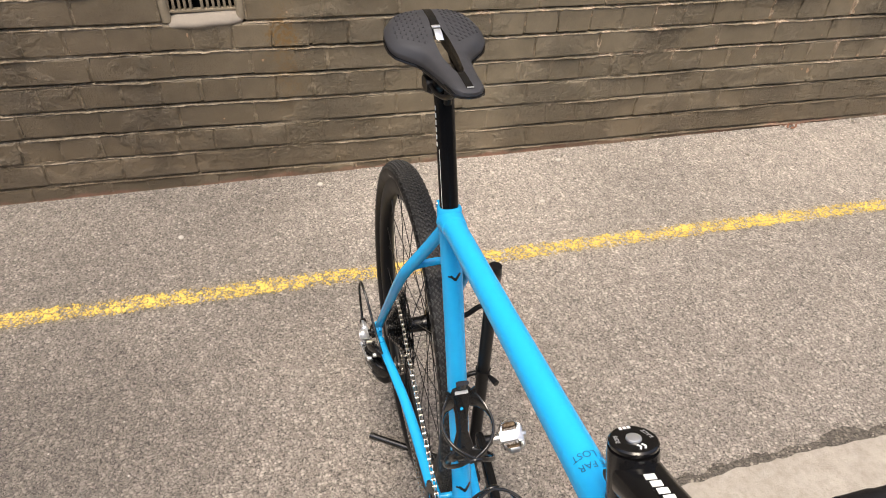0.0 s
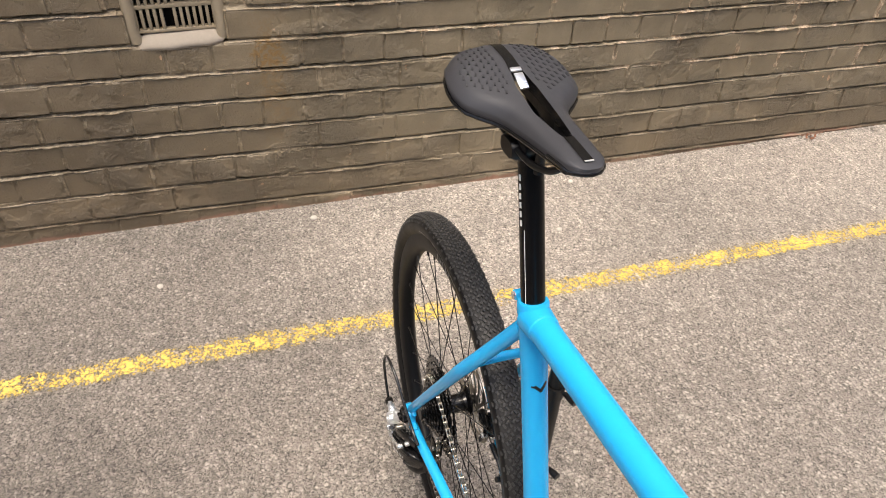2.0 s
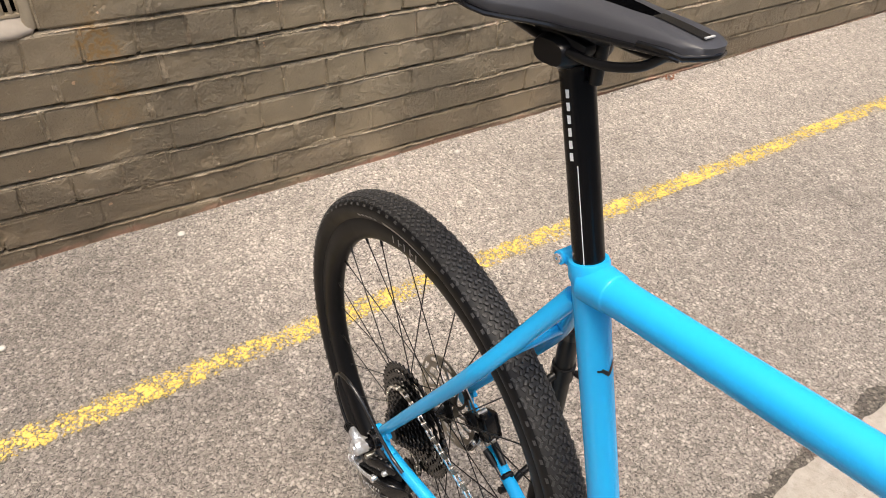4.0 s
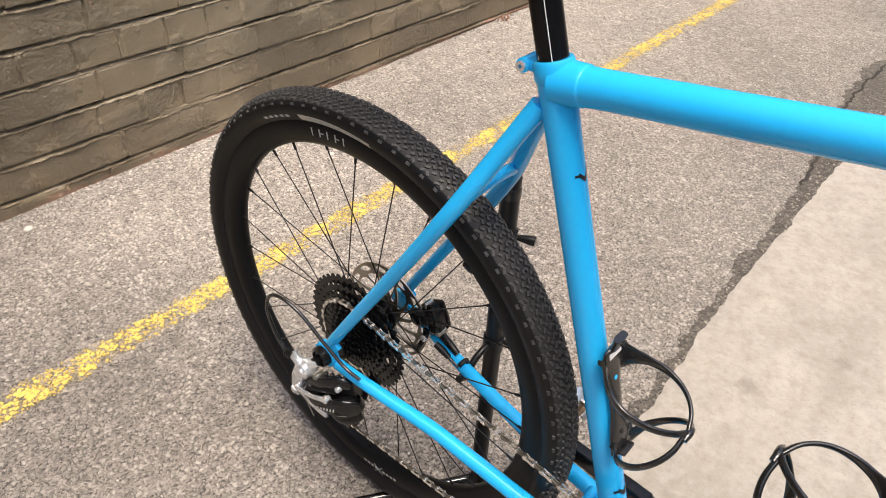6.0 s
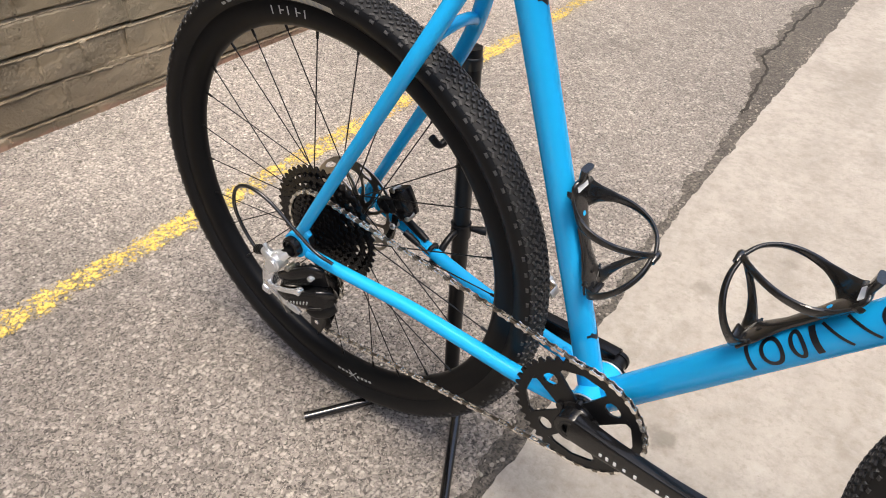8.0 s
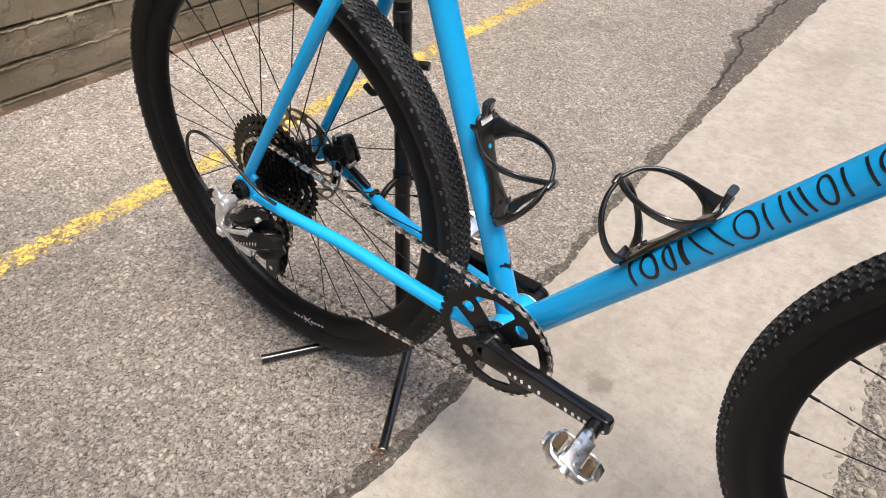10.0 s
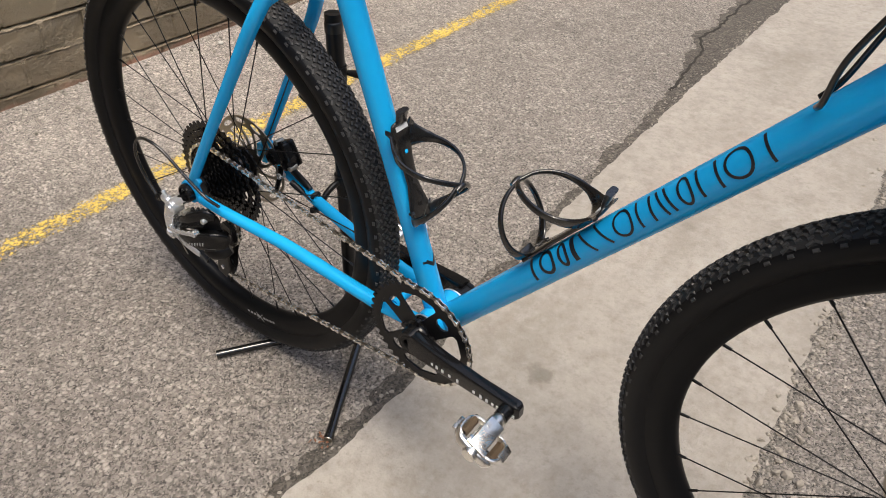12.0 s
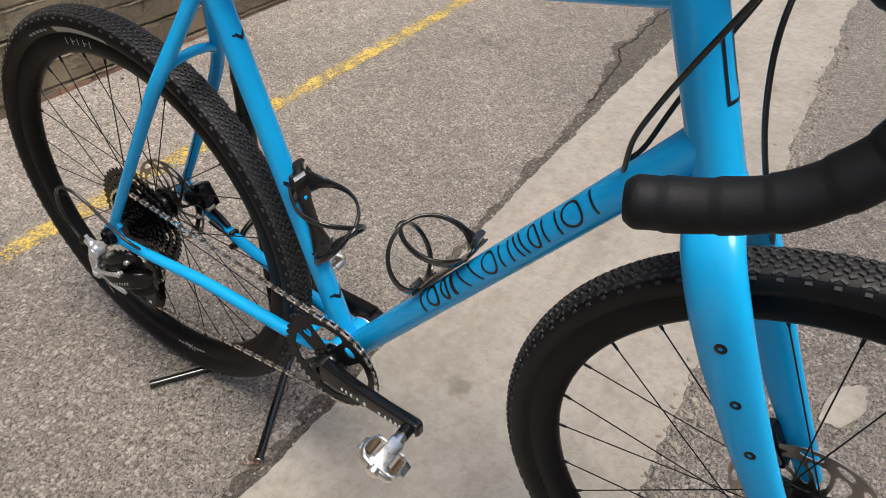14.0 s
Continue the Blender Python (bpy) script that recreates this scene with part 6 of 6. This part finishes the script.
# ---------------------------------------------------------------- bottle cages
def cage(name, base, axis, out, length, label):
    """A composite bottle cage; base is its foot on the tube, axis runs along the tube, out away from it."""
    axis, out = Vector(axis).normalized(), Vector(out).normalized()
    side = axis.cross(out)
    base = Vector(base)
    R = 0.0392

    def at(a, o, w):
        return base + axis * a + out * o + side * w

    plate = glide([at(0.000, 0.004, 0), at(0.02, 0.0045, 0), at(0.05, 0.0045, 0), at(0.085, 0.005, 0), at(0.112, 0.006, 0), at(0.130, 0.0085, 0), at(length - 0.014, 0.0125, 0), at(length - 0.006, 0.0165, 0), at(length, 0.0195, 0)], 4)
    holder = part(name, loft(bmesh.new(), plate, spread([0.0185, 0.0175, 0.0095, 0.0110, 0.0175, 0.0150, 0.0088, 0.0095, 0.0102], len(plate)), spread([0.0032, 0.0032, 0.0030, 0.0030, 0.0030, 0.0028, 0.0032, 0.0040, 0.0044], len(plate)), 16, side, 3.0), M["plastic"], bike, label)
    for s in (-1, 1):
        # upper strap, round the bottle and down to the clasp
        pts = [at(0.118, 0.006, s * 0.008)]
        for k in range(1, 9):
            w = radians(-90 + 178 * k / 8)
            pts.append(at(0.116 - 0.062 * (k / 8) ** 1.15, 0.0432 + R * math.sin(w), s * R * math.cos(w)))
        ln = glide(pts, 4)
        part("upper_strap", loft(bmesh.new(), ln, spread([0.0200, 0.0165, 0.0092, 0.0054, 0.0042, 0.0037, 0.0035, 0.0034, 0.0034], len(ln)), spread([0.0023] * 9, len(ln)), 12, axis, 2.6), M["plastic"], holder)
        # lower strap, up to the clasp
        pts = [at(0.010, 0.006, s * 0.010)]
        for k in range(1, 9):
            w = radians(-90 + 172 * k / 8)
            pts.append(at(0.004 + 0.050 * (k / 8) ** 1.6, 0.0432 + R * math.sin(w), s * R * math.cos(w)))
        ln = glide(pts, 4)
        part("lower_strap", loft(bmesh.new(), ln, spread([0.0150, 0.0110, 0.0064, 0.0044, 0.0037, 0.0035, 0.0034, 0.0034, 0.0034], len(ln)), spread([0.0023] * 9, len(ln)), 12, axis, 2.6), M["plastic"], holder)
    part("clasp", tube([at(0.050, 0.0822, -0.009), at(0.053, 0.0838, 0.0), at(0.050, 0.0822, 0.009)], [0.0035, 0.0042, 0.0035], 10, 3), M["plastic"], holder)
    part("foot_lip", bar_between(at(-0.001, 0.009, -0.011), at(-0.001, 0.009, 0.011), 0.012, 0.0045, up=axis, bevel=0.0018), M["plastic"], holder)
    for a in (0.022, 0.094):
        part("cage_bolt", tube([at(a, 0.004, 0), at(a, 0.0086, 0)], [0.0030, 0.0028], 14, 2), M["blue"] if a > 0.05 else M["black_satin"], holder, "bright blue bolt" if a > 0.05 else "black bolt")
    part("cage_label", bar_between(at(0.1255, 0.0112, -0.0105), at(0.1255, 0.0112, 0.0105), 0.0058, 0.0008, up=out), M["white"], holder, "small white label", False)
    return holder


sa = (on_seat(0.8) - on_seat(0.4)).normalized()
so = Vector((sa.z, 0, -sa.x))
cage("seat_tube_bottle_cage", on_seat(0.462) + so * 0.0158, sa, so, 0.147, "black composite bottle cage on the seat tube")
da = (DT1 - DT0).normalized()
do = Vector((-da.z, 0, da.x))
cage("down_tube_bottle_cage", DT0 + da * 0.226 + do * 0.0195, da, do, 0.147, "black composite bottle cage on the down tube")


# ---------------------------------------------------------------- marks on the tubes
def wrapped(name, shapes, base, axis, up, radius, at_angle, material, parent, label):
    """Flat outlines (x along, y round) laid onto a tube; at_angle turns them round it, from up."""
    bm = shapes
    for step in range(-9, 10):
        geom = bm.verts[:] + bm.edges[:] + bm.faces[:]
        bmesh.ops.bisect_plane(bm, geom=geom, plane_co=(0, step * 0.003, 0), plane_no=(0, 1, 0))
    axis, up = Vector(axis).normalized(), Vector(up)
    up = (up - axis * axis.dot(up)).normalized()
    side = up.cross(axis)
    for v in bm.verts:
        w = radians(at_angle) + v.co.y / radius
        v.co = Vector(base) + axis * v.co.x + (up * math.cos(w) + side * math.sin(w)) * (radius + 0.0004)
    return part(name, bm, material, parent, label, False)


def flat_bar(bm, x0, y0, x1, y1, w):
    p, q = Vector((x0, y0, 0)), Vector((x1, y1, 0))
    t = (q - p).normalized()
    nrm = Vector((-t.y, t.x, 0)) * w / 2
    bm.faces.new([bm.verts.new(v) for v in (p - nrm, q - nrm, q + nrm, p + nrm)])


def flat_ring(bm, x, y, rx, ry, w, n=24):
    a = [bm.verts.new((x + rx * math.cos(2 * math.pi * k / n), y + ry * math.sin(2 * math.pi * k / n), 0)) for k in range(n)]
    b = [bm.verts.new((x + (rx - w) * math.cos(2 * math.pi * k / n), y + (ry - w) * math.sin(2 * math.pi * k / n), 0)) for k in range(n)]
    for k in range(n):
        bm.faces.new((a[k], a[(k + 1) % n], b[(k + 1) % n], b[k]))


# the maker's mark: a row of plain bars and rings
bm = bmesh.new()
H, x = 0.0138, 0.0
for kind, width, w in (("b", 0.016, 3.2), ("r", 0.0255, 3.2), ("n", 0.018, 3.2), ("b", 0.010, 5.0), ("v", 0.042, 2.2), ("r", 0.0265, 2.2), ("d", 0.0205, 2.2), ("v", 0.0205, 2.2), ("n", 0.0185, 2.2), ("d", 0.0235, 2.2), ("r", 0.0285, 2.2), ("b", 0.018, 2.2)):
    width *= 1.22
    w, g = w * 1.35 / 1000, width - 0.0085
    if kind in "rn":
        flat_ring(bm, x + g / 2, 0, g / 2 + 0.001, H + 0.001, w)
    elif kind == "v":
        for i in range(2):
            flat_bar(bm, x + g * 0.55 * i, H, x + g * (0.55 * i + 0.45), -H, w)
    elif kind == "d":
        flat_bar(bm, x, -H, x, H, w), flat_bar(bm, x + g, -H, x + g, H, w)
    else:
        flat_bar(bm, x + g / 2, -H, x + g / 2, H, w)
    x += width
lett0 = DT0 + da * 0.225
wrapped("down_tube_mark", bm, lett0, da, do, 0.0195, -62, M["ink"], frame_set, "row of plain black bars and rings")
# small winged marks on the seat tube
for z in (0.758, 0.398):
    bm = bmesh.new()
    flat_bar(bm, 0.0085, -0.0125, -0.0045, -0.0005, 0.0056), flat_bar(bm, -0.0050, -0.0025, 0.0050, 0.0085, 0.0050), flat_bar(bm, 0.0030, 0.0070, 0.0036, 0.0135, 0.0034)
    if z > 0.5:
        for v in bm.verts:
            v.co *= 0.75
    wrapped("seat_tube_mark", bm, on_seat(z), sa, so, 0.0158 if z > 0.5 else 0.0164, 0, M["ink"], frame_set, "small black winged mark")
# slogan across the top tube
ta = (TT1 - TT0).normalized()
for words, s in (("RIDE FAR", 0.489), ("GET LOST", 0.477)):
    bm = text_mesh(words, 0.0098)
    w = max(v.co.x for v in bm.verts)
    for v in bm.verts:
        v.co = Vector((v.co.y, -(v.co.x - w / 2), 0))
    base = TT0 + ta * s
    wrapped("slogan", bm, base, ta, Vector((0, 0, 1)), 0.0177, 20, M["tealink"], frame_set, "small dark teal lettering")
# angular mark on the head tube
bm = bmesh.new()
flat_bar(bm, -0.028, 0.010, 0.030, 0.010, 0.0034), flat_bar(bm, -0.028, 0.0115, -0.028, -0.014, 0.0034), flat_bar(bm, -0.028, -0.013, -0.012, -0.004, 0.0030), flat_bar(bm, -0.012, -0.004, 0.030, -0.004, 0.0030)
wrapped("head_mark", bm, on_steer(0.881), UPV, FWD, 0.0223, 9, M["ink"], frame_set, "angular black outline mark")

# ---------------------------------------------------------------- stand
stand = empty("bike_stand", "black steel tube stand hooked under the rear stays", "bicycle stand")
SB = Vector((0.156, 0.108, 0))
part("pole", tube([SB + Vector((0, 0, 0.004)), SB + Vector((-0.008, 0.0055, 0.30)), SB + Vector((-0.0165, 0.011, 0.612)), SB + Vector((-0.0166, 0.011, 0.617))], [0.0128, 0.0128, 0.0128, 0.0120], 24, 4), M["black_satin"], stand, "black steel pole")
part("pole_cap", tube([SB + Vector((-0.0164, 0.011, 0.608)), SB + Vector((-0.0166, 0.011, 0.621)), SB + Vector((-0.0167, 0.011, 0.624))], [0.0138, 0.0138, 0.0120], 24, 2), M["plastic"], stand, "black plastic cap")
part("foot_plate", bar_between(SB + Vector((-0.016, 0.004, 0.011)), SB + Vector((0.026, 0.004, 0.011)), 0.026, 0.018, up=(0, 0, 1), bevel=0.004), M["black_satin"], stand, "black welded foot")
for tip, root in (((0.296, -0.107, 0.0084), (0.176, 0.110, 0.010)), ((0.006, -0.102, 0.0084), (0.146, 0.108, 0.010))):
    tip, foot = Vector(tip), Vector(root)
    d = tip - foot
    d.z = 0
    part("leg", tube([foot, tip], [0.0078, 0.0078], 18, 3), M["stand"], stand, "black steel leg")
    part("end_cap", tube([tip - d.normalized() * 0.006, tip + d.normalized() * 0.003], [0.0086, 0.0083], 18, 2), M["plastic"], stand)
    part("leg_ring", tube([tip + d.normalized() * 0.0028, tip + d.normalized() * 0.0042], [0.0083, 0.0076], 18, 2), M["steel"], stand, "bare steel ring at the leg end")
for z, reach in ((0.355, 0.0), (0.545, 1.0)):
    c = SB + Vector((-0.0267 * z, 0.0175 * z, z))
    part("hook_clamp", tube([c + Vector((0, 0, -0.012)), c + Vector((0, 0, 0.012))], [0.0155, 0.0155], 20, 2), M["black_satin"], stand)
    part("knob", tube([c + Vector((0.012, 0.010, 0)), c + Vector((0.026, 0.016, 0)), c + Vector((0.034, 0.019, 0))], [0.004, 0.0065, 0.0065], 12, 3), M["black_satin"], stand, "black clamp knob")
    if reach:
        part("hook", tube([c, c + Vector((0.0, -0.022, -0.004)), c + Vector((-0.002, -0.044, -0.022)), c + Vector((-0.006, -0.056, -0.026)), c + Vector((-0.012, -0.064, -0.014))], 0.0052, 12), M["black_satin"], stand, "bent black hook")
    else:
        part("hook", tube([c, c + Vector((0.0, -0.020, 0.002)), c + Vector((0.0, -0.042, -0.006)), c + Vector((0.0, -0.060, -0.024)), c + Vector((0.0, -0.076, -0.020))], 0.0052, 12), M["black_satin"], stand, "bent black hook")

# ---------------------------------------------------------------- small things on the ground
stones("wall_foot_grit", 700, lambda: (WALL + 0.012 + 0.20 * rng.random() ** 2.2, rng.uniform(-2.2, 4.5)), 0.0015, 0.009, M["rubble"], "loose grit along the foot of the wall", "gravel")
stones("slab_edge_grit", 1500, lambda: ((lambda y: (slab_right(y) + rng.gauss(0.012, 0.022), y))(rng.uniform(-0.6, 2.6))), 0.0016, 0.010, M["rubble"], "loose rubble along the slab edge", "gravel")
stones("seam_grit", 900, lambda: ((lambda y: (slab_left(y) - 0.012 + rng.gauss(0, 0.016), y))(rng.uniform(-1.0, 3.5))), 0.0015, 0.006, M["rubble"], "loose dark grit along the asphalt seam", "gravel")
stones("alley_grit", 900, lambda: (rng.uniform(-1.1, 0.27), rng.uniform(-1.2, 3.0)), 0.001, 0.0032, M["pebble"], "pale grit scattered over the asphalt", "gravel")


def pebble(x, y, r, label):
    bm = bmesh.new()
    bmesh.ops.create_icosphere(bm, subdivisions=2, radius=r)
    for v in bm.verts:
        v.co *= 1 + 0.35 * noise.noise(v.co * 60 + Vector((x, y, 0)) * 9)
        v.co.z *= 0.6
    ob = part("pebble", bm, M["pebble"], None, label)
    ob.location = (x, y, ground_height(x) + r * 0.4)
    return tagged(ob, category="stone", group="loose pebbles")


for x, y, r in ((-1.097, -0.113, 0.011), (-0.878, -0.584, 0.009), (-0.845, 0.648, 0.009), (-1.09, 0.80, 0.010)):
    pebble(x, y, r, "small pale loose stone on the asphalt")
bm = bmesh.new()
for k in range(16):
    m = Matrix.Translation((0.289 + rng.gauss(0, 0.010), -0.117 + rng.gauss(0, 0.010), 0.008 + 0.004 * rng.random())) @ Euler((rng.uniform(-0.6, 0.6), rng.uniform(-0.6, 0.6), rng.random() * 6)).to_matrix().to_4x4()
    vs = [bm.verts.new(m @ Vector(p)) for p in ((-0.0042, 0, 0), (-0.0014, -0.002, 0.001), (0.0042, -0.001, 0.0016), (0.001, 0.0024, 0.0005))]
    bm.faces.new(vs)
ext = bmesh.ops.extrude_face_region(bm, geom=bm.faces[:])
bmesh.ops.translate(bm, vec=(0, 0, 0.0006), verts=[v for v in ext["geom"] if isinstance(v, bmesh.types.BMVert)])
tagged(part("dry_leaf", bm, M["leaf"], None, "reddish brown dry leaf scraps in the seam", False), category="leaf")
bm = bmesh.new()
for k in range(10):
    m = Matrix.Translation((-1.150 + rng.gauss(0, 0.012), 1.885 + rng.gauss(0, 0.02), 0.006)) @ Euler((rng.uniform(-0.6, 0.6), rng.uniform(-0.6, 0.6), rng.random() * 6)).to_matrix().to_4x4()
    bm.faces.new([bm.verts.new(m @ Vector(p)) for p in ((-0.010, 0, 0), (-0.002, -0.005, 0.001), (0.010, -0.001, 0.002), (0.001, 0.006, 0.0005))])
ext = bmesh.ops.extrude_face_region(bm, geom=bm.faces[:])
bmesh.ops.translate(bm, vec=(0, 0, 0.0006), verts=[v for v in ext["geom"] if isinstance(v, bmesh.types.BMVert)])
tagged(part("dry_leaf", bm, M["leaf"], None, "orange dry leaf scraps by the wall", False), category="leaf")

# ---------------------------------------------------------------- bricks, last
for src, m in near_bricks:
    ob = new("brick", src)
    ob.parent = wall
    ob.matrix_local = m
